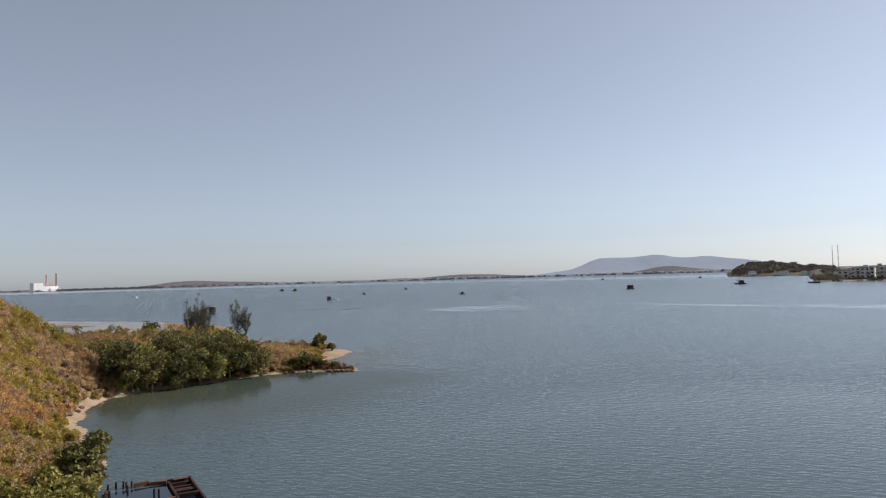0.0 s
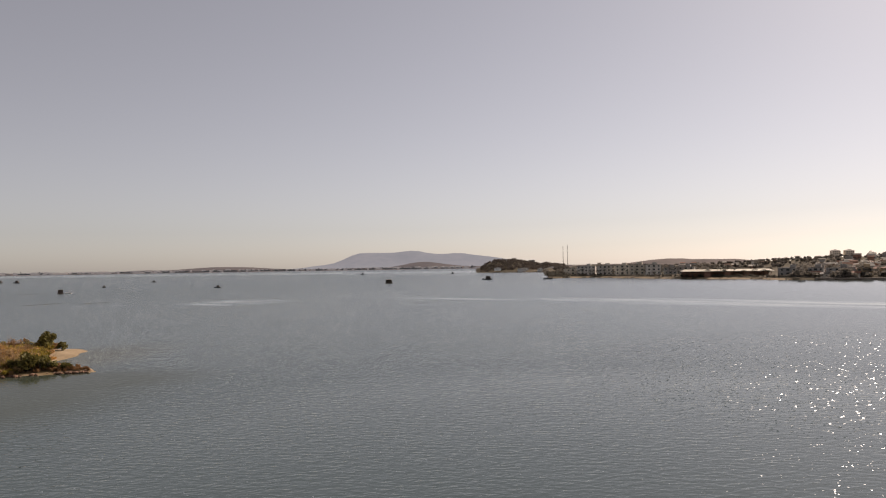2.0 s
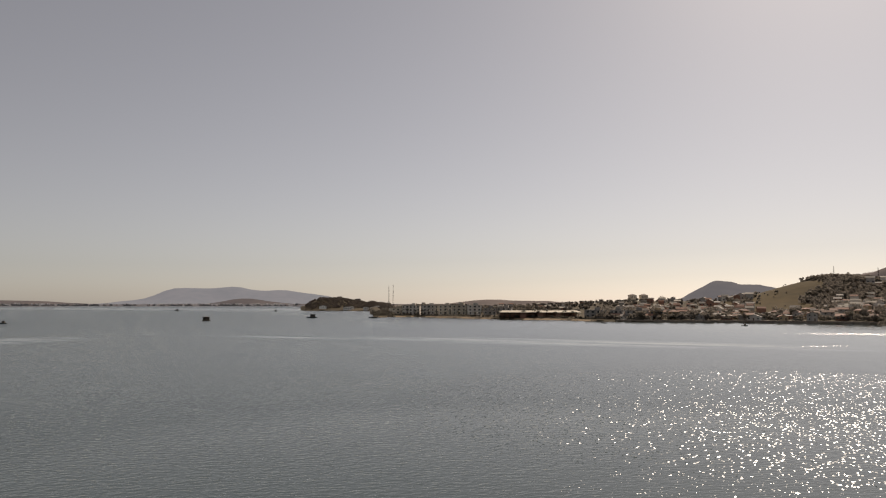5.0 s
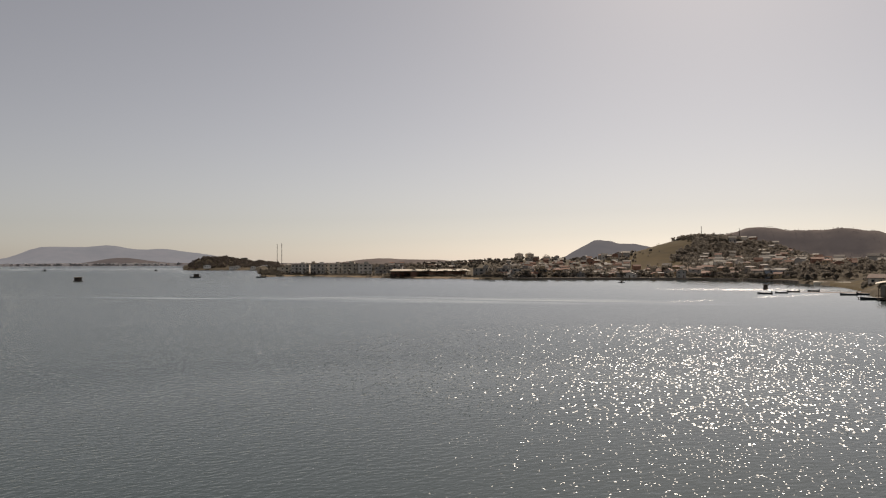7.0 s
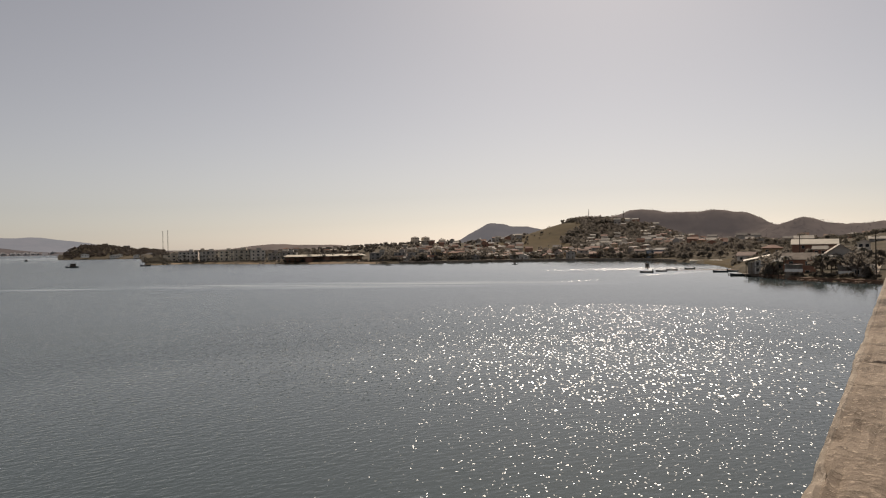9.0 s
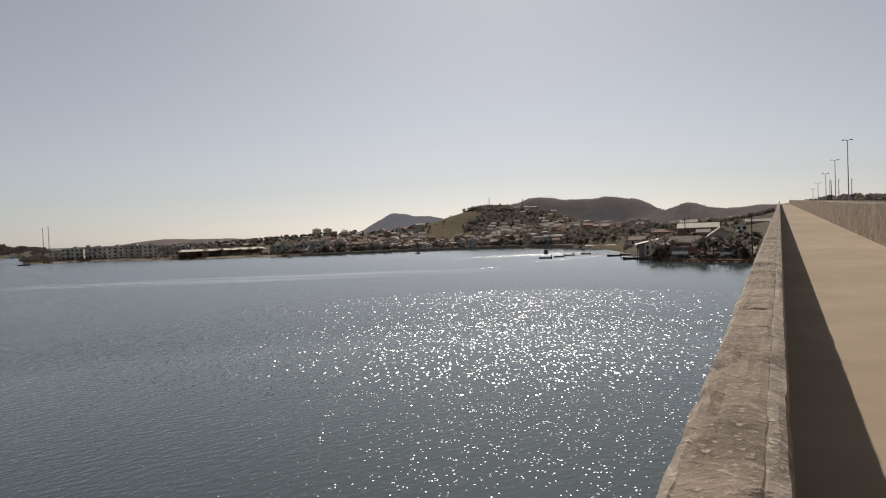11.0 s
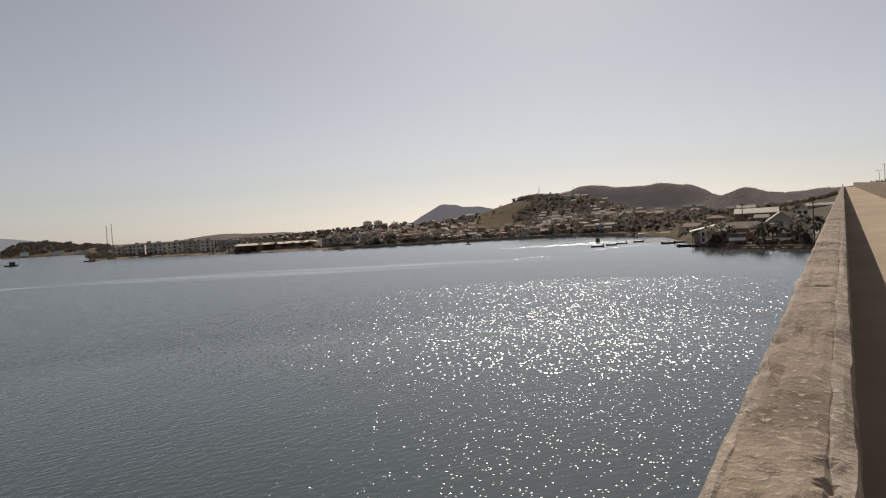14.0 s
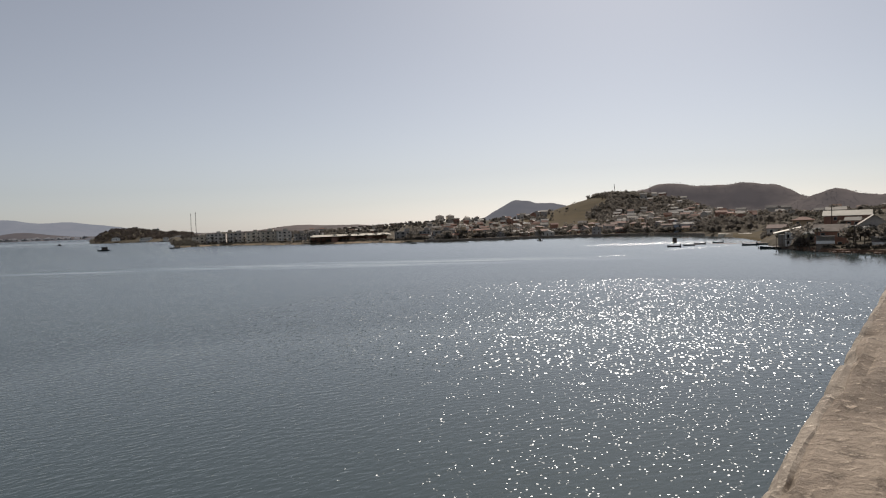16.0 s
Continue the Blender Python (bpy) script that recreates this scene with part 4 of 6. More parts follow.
shrub_field("near_scrub", "dry brown scrub above the near beach", M_BROWN, 560, among(-50, 38, 8, 9, -1), 1.0, 2.1, 230, 0.11, twigs=12)
shrub_field("near_olive_scrub", "yellow-green scrub above the near beach", M_OLIVE, 300, among(-56, 38, 9, 10, 1), 1.0, 2.2, 260, 0.12)
shrub_field("bank_scrub", "straw-coloured scrub behind the near bushes", M_STRAW, 150, among(-41, 35, 3.5, 4), 0.8, 1.7, 190, 0.11, twigs=6)
shrub_field("bank_olive_scrub", "olive scrub behind the near bushes", M_OLIVE, 90, among(-40, 33, 3.5, 4), 0.8, 1.8, 190, 0.12)
shrub_field("tip_scrub", "golden brown scrub on the peninsula's tip", M_BROWN, 80, among(-57.5, 87.5, 3.0, 2.8), 1.9, 3.2, 220, 0.14, twigs=6)
shrub_field("sandbar_scrub", "low olive scrub beside the round bush", M_OLIVE, 70, among(-58.5, 99, 2.4, 4), 0.8, 1.8, 190, 0.14, twigs=4)
shrub_field("shore_olive_scrub", "olive scrub along the outer shore of the peninsula", M_OLIVE, 60, among(-68, 110, 4.5, 4), 1.0, 2.0, 170, 0.15, twigs=4)
shrub_field("tip_red_grass", "reddish dry grass on the rocky tip", M_RED, 70, among(-46.0, 85.6, 2.6, 0.9), 0.5, 1.1, 120, 0.12)
shrub_field("tip_olive_scrub", "yellowish olive scrub on the peninsula's tip", M_OLIVE, 100, among(-57.0, 87.0, 3.0, 2.6), 1.8, 3.0, 210, 0.13, twigs=5)
shrub_field("tip_reeds", "tall straw-coloured reeds between the mangroves and the tip", M_STRAW, 120, among(-56.0, 84.8, 2.4, 2.4), 1.8, 2.9, 200, 0.10, twigs=8, blade=5.0)
shrub_field("tip_brown_scrub", "brown scrub on the peninsula's tip", M_STRAW, 90, among(-55, 84, 3, 3), 1.0, 2.2, 130, 0.18, twigs=6)

# stones along the tip and the beach


def stone(x, y, z, r, rng):
    b = bmesh.new()
    bmesh.ops.create_icosphere(b, subdivisions=2, radius=r)
    for v in b.verts:
        k = 1 + 0.35 * noise.noise(v.co * (1.3 / r) + Vector((x, y, 0)))
        v.co = Vector((v.co.x * k * 1.3, v.co.y * k, v.co.z * k * 0.65))
    me = bpy.data.meshes.new("stone")
    b.to_mesh(me)
    b.free()
    me.materials.append(M_ROCK)
    ob = new("stone", me)
    ob.matrix_world = pose(x, y, z, 0, 0, float(rng.uniform(0, 360)))
    return tagged(ob, "brown weathered stone at the water's edge", "stone", "stones along the shore")


for i in range(40):
    k = RNG.uniform(0, 1)
    a, c, e = Vector((-51.5, 81.2)), Vector((-46.2, 84.0)), Vector((-42.4, 85.0))
    p = a.lerp(c, k * 2) if k < 0.5 else c.lerp(e, k * 2 - 1)
    stone(p.x + RNG.normal() * 0.5, p.y + RNG.normal() * 0.5, 0.12, RNG.uniform(0.10, 0.3), RNG)
for x, y, r in ((-43.6, 40.6, 0.4), (-44.8, 42.0, 0.35), (-45.5, 40.0, 0.3), (-54.0, 50.0, 0.4), (-55.5, 52.5, 0.35), (-58, 58, 0.3), (-60.5, 61, 0.4), (-57, 54.5, 0.3)):
    stone(x, y, float(spit_height(x, y)) + 0.05, r, RNG)


# ---- sunken barge ----
def barge():
    t = thing("sunken_barge", "rusty half-sunken steel barge with flooded holds", "wreck", "", pose(-29.4, 36.35, 0.0, 0, 0, 48))
    part("flooded_hold", Build().box(-2.4, -5.8, -0.5, 4.9, 11.6, 0.53), M_DARKWATER, t, "dark still water inside the barge")
    part("end_plate", Build().box(-0.65, 0.0, -0.8, 1.35, 0.12, 1.10), M_RUST, t)
    part("side_plate", Build().box(0.0, -5.8, -0.8, 0.12, 11.6, 1.05), M_RUST, t)
    part("bulkhead", Build().box(-1.28, -5.4, -0.8, 0.14, 11.2, 1.02), M_RUST, t)
    for y, w in ((-0.35, 0.5), (-1.3, 0.2), (-2.0, 0.55), (-3.4, 0.2), (-4.8, 0.3), (-6.5, 0.25)):
        part("deck_beam", Build().box(-0.65, y, -0.7, 1.2, w, 0.90 + 0.1 * float(RNG.uniform(-1, 1)), turn=float(RNG.uniform(-4, 4))), M_RUST, t)
    part("deck_plate", Build().box(-0.6, -0.25, 0.30, 0.9, 0.3, 0.04, turn=4), M_RUST_RED, t, "peeling red-leaded deck plate")
    part("deck_edge", Build().box(-2.75, 0.55, -0.6, 0.85, 0.16, 0.85, turn=10), M_RUST_RED, t, "bent red-leaded plate")
    part("deck_edge", Build().box(-1.85, 0.35, -0.6, 1.0, 0.20, 0.80, turn=-14), M_RUST_RED, t, "bent red-leaded plate")
    part("cross_beam", Build().box(-2.4, -3.6, -0.7, 2.2, 0.2, 0.90, turn=2), M_RUST_RED, t, "orange-rusted beam across the hold")
    part("cross_beam", Build().box(-4.0, -2.6, -0.7, 1.5, 0.18, 0.80, turn=8), M_RUST, t)
    part("side_plate", Build().box(-4.75, -4.8, -0.8, 0.12, 10.0, 0.92), M_RUST, t)
    for x, y, h in ((-4.6, 0.75, 0.35), (-4.15, 0.85, 0.4), (-3.75, 0.8, 0.42), (-3.6, 0.7, 0.36), (-3.3, 0.7, 0.36), (-3.6, -0.1, 0.35), (-2.3, -1.6, 0.3), (-2.1, -2.1, 0.38), (-4.6, -0.6, 0.32)):
        part("stanchion", Build().tube([(x, y, -0.6), (x + 0.03, y, h)], [0.07, 0.06], 7), M_RUST, t)


barge()


# ---- drifting weed ----
M_WEED = mat("floating_weed", (0.035, 0.034, 0.024), (0.07, 0.062, 0.042), rough=0.8, scale=0.4)


def weed_line(az0, d0, az1, d1, half, seed):
    """A ragged mat of weed drawn out along the wind."""
    p, q = polar(az0, d0), polar(az1, d1)
    along = (q - p)
    across = Vector((-along.y, along.x, 0)).normalized()
    k, w = np.meshgrid(np.linspace(0, 1, 61), np.linspace(-1, 1, 7))
    width = half * np.sin(np.pi * k) ** 0.6 * (0.55 + 0.45 * np.sin(k * 37 + seed) * np.sin(k * 23 + 2 * seed))
    bend = half * 0.5 * np.sin(k * 6 + seed)
    x, y = p.x + along.x * k + across.x * (w * width + bend), p.y + along.y * k + across.y * (w * width + bend)
    mat_ob = grid_object("weed_mat", x, y, 0.07 * (1 - w ** 2) * np.clip(width / half * 3, 0, 1) - 0.012, M_WEED)
    tagged(mat_ob, "thin dark mat of weed drifting on the lagoon", "weed", kind="stuff")


weed_line(-35.6, 560, -33.0, 545, 5.0, 1.0)
weed_line(-31.0, 470, -28.9, 455, 4.0, 2.3)
weed_line(-31.0, 300, -27.6, 312, 2.2, 3.1)
weed_line(-27.4, 296, -24.9, 306, 2.0, 4.2)


# ---- boats and floating huts ----
def hull_build(length, beam, height):
    b = Build()
    st = [(-0.5, 0.75, 0.0), (-0.3, 1.0, 0.0), (0.1, 1.0, 0.0), (0.35, 0.7, 0.08), (0.5, 0.06, 0.25)]
    vs, n = [], 5
    for k, w, lift in st:
        for px, pz in ((-0.5, 1.0), (-0.42, 0.35), (0.0, 0.0), (0.42, 0.35), (0.5, 1.0)):
            vs.append((px * w * beam, k * length, (pz + lift) * height - 0.3 * height))
    fs = [(i * n + j, i * n + j + 1, (i + 1) * n + j + 1, (i + 1) * n + j) for i in range(4) for j in range(4)]
    fs += [(i * n + 4, i * n, (i + 1) * n, (i + 1) * n + 4) for i in range(4)] + [(0, 1, 2, 3, 4)]
    return b.add(vs, fs)


def boat(az, d, length, dark=True, cabin=0, turn=0, label="small moored fishing boat on the lagoon"):
    p = polar(az, d)
    t = thing("boat", label, "boat", "boats on the lagoon", pose(p.x, p.y, 0, 0, 0, turn))
    bm, h = length * 0.32, length * 0.15
    part("hull", hull_build(length, bm, h), M_HULL_D if dark else M_HULL_W, t)
    if cabin:
        part("cabin", Build().box(0, -length * 0.08, h * 0.6, bm * 0.7, length * 0.4 * cabin, h * 1.6, taper=0.92), M_HULL_W if not dark else M_WOOD, t)
        part("cabin_roof", Build().box(0, -length * 0.08, h * 2.2, bm * 0.85, length * 0.48 * cabin, h * 0.15), M_FIBRE if not dark else M_HULL_D, t)
        for s in (-1, 1):
            part("window", Build().box(s * bm * 0.34, -length * 0.08, h * 1.35, 0.05, length * 0.25 * cabin, h * 0.5), M_GLASS, t)
    else:
        part("engine", Build().box(0, -length * 0.46, h * 0.5, bm * 0.22, length * 0.08, h * 1.1, taper=0.8), M_HULL_D, t)
        part("thwart", Build().box(0, 0, h * 0.62, bm * 0.9, length * 0.06, 0.05), M_WOOD, t)


def floating_hut(az, d, w, h, turn=0, label="dark timber hut on a floating platform"):
    p = polar(az, d)
    t = thing("floating_hut", label, "hut", "floating huts on the lagoon", pose(p.x, p.y, 0, 0, 0, turn))
    part("platform", Build().box(0, 0, -0.15, w * 1.25, w * 1.1, 0.5), M_WOOD, t)
    for a in (-1, 1):
        for c in (-1, 1):
            part("post", Build().box(a * w * 0.47, c * w * 0.42, 0.3, 0.16, 0.16, h - 0.3), M_WOOD, t)
    part("back_wall", Build().box(0, w * 0.40, 0.35, w * 0.9, 0.1, h * 0.85), M_WOOD, t)
    part("side_wall", Build().box(-w * 0.45, 0, 0.35, 0.1, w * 0.8, h * 0.85), M_HULL_D, t)
    part("front_wall", Build().box(w * 0.1, -w * 0.38, 0.35, w * 0.62, 0.1, h * 0.45), M_WOOD, t)
    part("roof", Build().box(0, 0, h, w * 1.2, w * 1.1, 0.22, taper=0.86), M_FIBRE, t)


boat(-42.65, 770, 7.5, False, 0.8, 70, "small white cabin boat on the lagoon")
boat(-31.9, 985, 8, True, 1, 95)
boat(-30.9, 945, 8.5, True, 1, 80)
floating_hut(-37.2, 300, 2.2, 2.8, 20)
boat(-25.4, 585, 4.6, True, 0.7, 60)
boat(-22.0, 795, 5.5, True, 0.8, 100)
floating_hut(-28.2, 444, 2.4, 2.2, 30)
boat(-27.7, 446, 4.0, False, 0, 80, "small white open boat beside the floating hut")
boat(-17.4, 495, 5.0, True, 0.8, 75)
floating_hut(-3.95, 528, 4.6, 2.7, 10, "dark roofed raft hut on the lagoon")
boat(4.1, 615, 9.0, True, 1.2, 85, "dark cabin boat with a pale roof")
boat(-6.1, 1250, 8, True, 0.8, 90)
boat(1.25, 1150, 7, True, 0.9, 40)
boat(9.0, 600, 8.0, True, 0, 70, "dark rowing boat drawn up at the sandy point")
floating_hut(48.35, 352, 1.7, 1.8, -40)
boat(37.9, 430, 3.6, True, 0.6, 40)
boat(27.6, 455, 3.6, True, 0, 70)
for az, d, ln in ((48.3, 294, 7), (49.4, 304, 6), (50.2, 316, 6), (51.5, 328, 6), (53.7, 296, 7.5), (54.7, 301, 7), (55.1, 264, 9)):
    boat(az, d, ln * 0.75, True, 0, 48, "low dark canoe moored off the beach")


# ---- buildings ----
def gable_roof(w, d, h, rise, over=0.5, thick=0.18):
    b = Build()
    W, D = w / 2 + over, d / 2 + over
    drop = rise * over / (w / 2)
    vs = []
    for dz in (0, thick):
        vs += [(-W, -D, h - drop + dz), (0, -D, h + rise + dz), (W, -D, h - drop + dz), (-W, D, h - drop + dz), (0, D, h + rise + dz), (W, D, h - drop + dz)]
    fs = [(6, 7, 10, 9), (7, 8, 11, 10), (0, 3, 4, 1), (1, 4, 5, 2), (0, 1, 7, 6), (1, 2, 8, 7), (3, 9, 10, 4), (4, 10, 11, 5), (0, 6, 9, 3), (2, 5, 11, 8)]
    return b.add(vs, fs)


def hip_roof(w, d, h, rise, over=0.6, thick=0.18):
    b = Build()
    W, D = w / 2 + over, d / 2 + over
    q = max(d / 2 - w / 2, 0.3)
    vs = [(-W, -D, h), (W, -D, h), (W, D, h), (-W, D, h), (-W, -D, h + thick), (W, -D, h + thick), (W, D, h + thick), (-W, D, h + thick), (0, -q, h + rise), (0, q, h + rise)]
    fs = [(3, 2, 1, 0), (0, 1, 5, 4), (1, 2, 6, 5), (2, 3, 7, 6), (3, 0, 4, 7), (4, 5, 8), (5, 6, 9, 8), (6, 7, 9), (7, 4, 8, 9)]
    return b.add(vs, fs)


def walls_with_gable(w, d, h, rise):
    b = Build()
    vs = [(-w / 2, -d / 2, -2.0), (w / 2, -d / 2, -2.0), (w / 2, d / 2, -2.0), (-w / 2, d / 2, -2.0), (-w / 2, -d / 2, h), (w / 2, -d / 2, h), (w / 2, d / 2, h), (-w / 2, d / 2, h), (0, -d / 2, h + rise), (0, d / 2, h + rise)]
    return b.add(vs, [(3, 2, 1, 0), (0, 1, 5, 8, 4), (2, 3, 7, 9, 6), (1, 2, 6, 5), (3, 0, 4, 7), (4, 8, 9, 7), (8, 5, 6, 9)])


def window_at(parent, x, y, z, w, h, along_x):
    """A window: a proud frame and a dark pane."""
    k = 0.1
    sx, sy = (w, k) if along_x else (k, w)
    f = Build()
    t = 0.09
    if along_x:
        f.box(x - w / 2, y, z, t, k, h).box(x + w / 2, y, z, t, k, h).box(x, y, z - t, w + t, k, t).box(x, y, z + h, w + t, k, t)
    else:
        f.box(x, y - w / 2, z, k, t, h).box(x, y + w / 2, z, k, t, h).box(x, y, z - t, k, w + t, t).box(x, y, z + h, k, w + t, t)
    win = part("window", f, M_WALLS[0], parent)
    part("pane", Build().box(x, y, z, sx * 0.96 if along_x else 0.05, sy * 0.96 if not along_x else 0.05, h), M_GLASS, win)


def house(w, d, storeys, roof, wall, label, m=None, roof_mat=None, rise=None, name="house", group=""):
    """A house with its roof, windows and door; its front looks to -y."""
    t = thing(name, label, "house", group, m)
    h = 2.9 * storeys
    rise = rise if rise is not None else w * 0.20
    rm = roof_mat or M_TILE
    if roof == "gable":
        part("wall", walls_with_gable(w, d, h, rise), wall, t)
        part("roof", gable_roof(w, d, h, rise), rm, t)
    elif roof == "hip":
        part("wall", Build().box(0, 0, -2, w, d, h + 2), wall, t)
        part("roof", hip_roof(w, d, h, rise), rm, t)
    else:
        part("wall", Build().box(0, 0, -2, w, d, h + 2), wall, t)
        part("roof", Build().box(0, 0, h, w + 0.5, d + 0.5, 0.2), rm, t)
        part("parapet", Build().box(0, -d / 2, h + 0.2, w + 0.3, 0.15, 0.5).box(0, d / 2, h + 0.2, w + 0.3, 0.15, 0.5).box(-w / 2, 0, h + 0.2, 0.15, d, 0.5).box(w / 2, 0, h + 0.2, 0.15, d, 0.5), wall, t)
        part("water_tank", Build().tube([(w * 0.2, d * 0.15, h + 0.2), (w * 0.2, d * 0.15, h + 1.5)], [0.8, 0.7], 10), M_WALLS[4], t)
    n = max(2, int(w / 3))
    for s in range(storeys):
        for i in range(n):
            x = (i + 0.5) / n * w - w / 2
            if s == 0 and i == n // 2:
                part("door", Build().box(x, -d / 2 - 0.02, 0, 1.0, 0.12, 2.1), M_DOOR, t)
            else:
                window_at(t, x, -d / 2 - 0.02, s * 2.9 + 1.0, 1.3, 1.2, True)
        for i in range(2):
            window_at(t, -w / 2 - 0.02, (i - 0.5) * d * 0.5, s * 2.9 + 1.0, 1.2, 1.2, False)
    return t


def facing(az, d, z, swing=0.0):
    """A pose at that heading and distance whose front looks to the lagoon."""
    p = polar(az, d)
    return pose(p.x, p.y, z, 0, 0, -az + swing)


def ground_at(az, d):
    p = polar(az, d)
    return land_z(p.x, p.y)


PROTOS = [
    house(8, 7, 1, "gable", M_WALLS[0], "small plastered house with a terracotta tiled roof", rise=1.5),
    house(8, 7, 2, "hip", M_WALLS[2], "two-storey ochre house with a tiled hip roof", rise=1.6),
    house(8, 7, 1, "flat", M_WALLS[1], "low grey house with a flat roof and tank", roof_mat=M_FIBRE),
    house(9, 8, 1, "hip", M_WALLS[3], "low brick house with a fibre-cement roof", roof_mat=M_FIBRE, rise=1.4),
    house(10, 7, 1, "gable", M_WALLS[0], "low white house with a pale sheet roof", roof_mat=M_FIBRE, rise=1.5),
    house(6, 8, 1, "gable", M_WALLS[2], "ochre cottage with a weathered tiled roof", rise=1.3),
    house(8, 8, 2, "gable", M_WALLS[1], "grey two-storey house with a tiled roof", rise=1.5),
    house(11, 7, 1, "gable", M_WALLS[3], "long low brick house with a tiled roof", rise=1.6),
]
spots = []
used = [False] * len(PROTOS)


def settle(az, d, gap, dz=0.0, kind=None, swing=None):
    p = polar(az, d)
    if any((p.x - q[0]) ** 2 + (p.y - q[1]) ** 2 < gap * gap for q in spots):
        return False
    spots.append((p.x, p.y))
    i = int(RNG.integers(0, len(PROTOS))) if kind is None else kind
    m = facing(az, d, land_z(p.x, p.y) + dz, float(RNG.choice([0, 90, 90, 90, -90]) + RNG.uniform(-18, 18)) if swing is None else swing)
    m = m @ Matrix.Diagonal((*RNG.uniform(0.72, 0.98, 2), float(RNG.uniform(0.78, 0.95)), 1.0))
    if used[i]:
        copy_thing(PROTOS[i], m)
    else:
        PROTOS[i].matrix_world = m
        used[i] = True
    return True


for p in PROTOS:
    tagged(p, group="houses of the lagoon town")
for i in range(8):
    settle(31 + i * 1.9, 514 + (i % 2) * 4, 5, kind=i)
B_BACK = Build()


def back_house(az, d):
    """A plain far cottage with eaves, in the one mesh of the back streets."""
    p = polar(az, d)
    w, l, h, rise = float(RNG.uniform(4, 6)), float(RNG.uniform(5, 7.5)), float(RNG.choice([2.7, 2.7, 5.2])), float(RNG.uniform(1.0, 1.6))
    m = pose(p.x, p.y, land_z(p.x, p.y), 0, 0, -az + float(RNG.choice([0, 90, 90, 90]) + RNG.uniform(-18, 18)))
    for b, slot in ((walls_with_gable(w, l, h, rise), int(RNG.integers(0, 3))), (gable_roof(w, l, h, rise, 0.4, 0.15), (3, 4, 6)[int(RNG.integers(0, 3))])):
        B_BACK.add([m @ Vector(v) for v in b.v], b.f, slot)
    q = Build()
    for k in (-0.28, 0.28):
        q.box(k * w, -l / 2, 0.9, 1.2, 0.12, 1.2).box(-w / 2, k * l, 0.9, 0.12, 1.2, 1.2)
    B_BACK.add([m @ Vector(v) for v in q.v], q.f, 5)


tries = 0
while len(spots) < 340 and tries < 9000:
    tries += 1
    az = float(RNG.uniform(28.5, 61))
    depth = float(RNG.exponential(85))
    d = float(shore_at(az)) + 16 + depth
    if 38.4 < az < 43.5 and depth > 75:
        continue
    if az > 49.3 and d < 500:
        continue
    if d > 1050 or (az > 43.5 and az < 48 and depth > 210):
        continue
    if depth > 62:
        p = polar(az, d)
        if not any((p.x - q[0]) ** 2 + (p.y - q[1]) ** 2 < 81 for q in spots):
            spots.append((p.x, p.y))
            back_house(az, d)
    else:
        settle(az, d, 9.0)
for az, d in ((49.2, 745), (49.8, 720), (48.6, 700), (50.4, 690), (48.0, 690), (51.2, 760), (50.0, 800), (47.3, 640), (46.2, 650), (45.2, 640), (52.4, 700), (53.5, 660), (54.5, 720), (56, 640), (57.4, 560), (50.6, 520), (51.5, 540), (52.4, 515), (53.2, 550), (54.0, 500), (54.9, 590), (55.6, 600), (56.3, 570), (57.0, 610), (57.7, 550), (58.3, 580), (58.9, 560), (59.6, 570), (60.3, 600), (61.0, 550), (61.7, 610), (62.4, 560), (56.6, 520), (58.0, 500), (55.2, 550), (61.5, 500), (62.6, 490), (63.4, 540)):
    settle(az, d, 6)
for az, d, w, z in ((4.95, 1240, 11, 5), (6.9, 1215, 13, 3), (7.2, 1240, 9, 4), (9.35, 1190, 12, 5), (9.0, 1170, 10, 3), (8.4, 1185, 8, 3)):
    house(w, 8, 1, "gable", M_WALLS[5], "bright white villa at the foot of the headland", facing(az, d, z, 10), M_FIBRE, 1.2, group="villas on the headland")
for az, w in ((7.75, 11), (6.3, 9)):
    house(w, 8, 2, "flat", M_WALLS[1], "dark block on top of the headland", facing(az, 1400, ground_at(az, 1400) - 0.3, 0), M_FIBRE, 1.0, group="villas on the headland")


for i in range(70):
    az, d = float(RNG.uniform(45.6, 57)), float(RNG.uniform(560, 880))
    p = polar(az, d)
    if not any((p.x - q[0]) ** 2 + (p.y - q[1]) ** 2 < 110 for q in spots):
        spots.append((p.x, p.y))
        back_house(az, d)
for i in range(34):
    back_house(float(RNG.uniform(10.5, 28)), float(RNG.uniform(760, 1150)))
tagged(part("back_street_houses", B_BACK, [M_WALLS[0], M_WALLS[1], M_WALLS[3], M_TILE, M_FIBRE, M_GLASS, M_WHITE_ROOF]), "small tiled houses packed among trees in the back streets", "houses", kind="stuff")


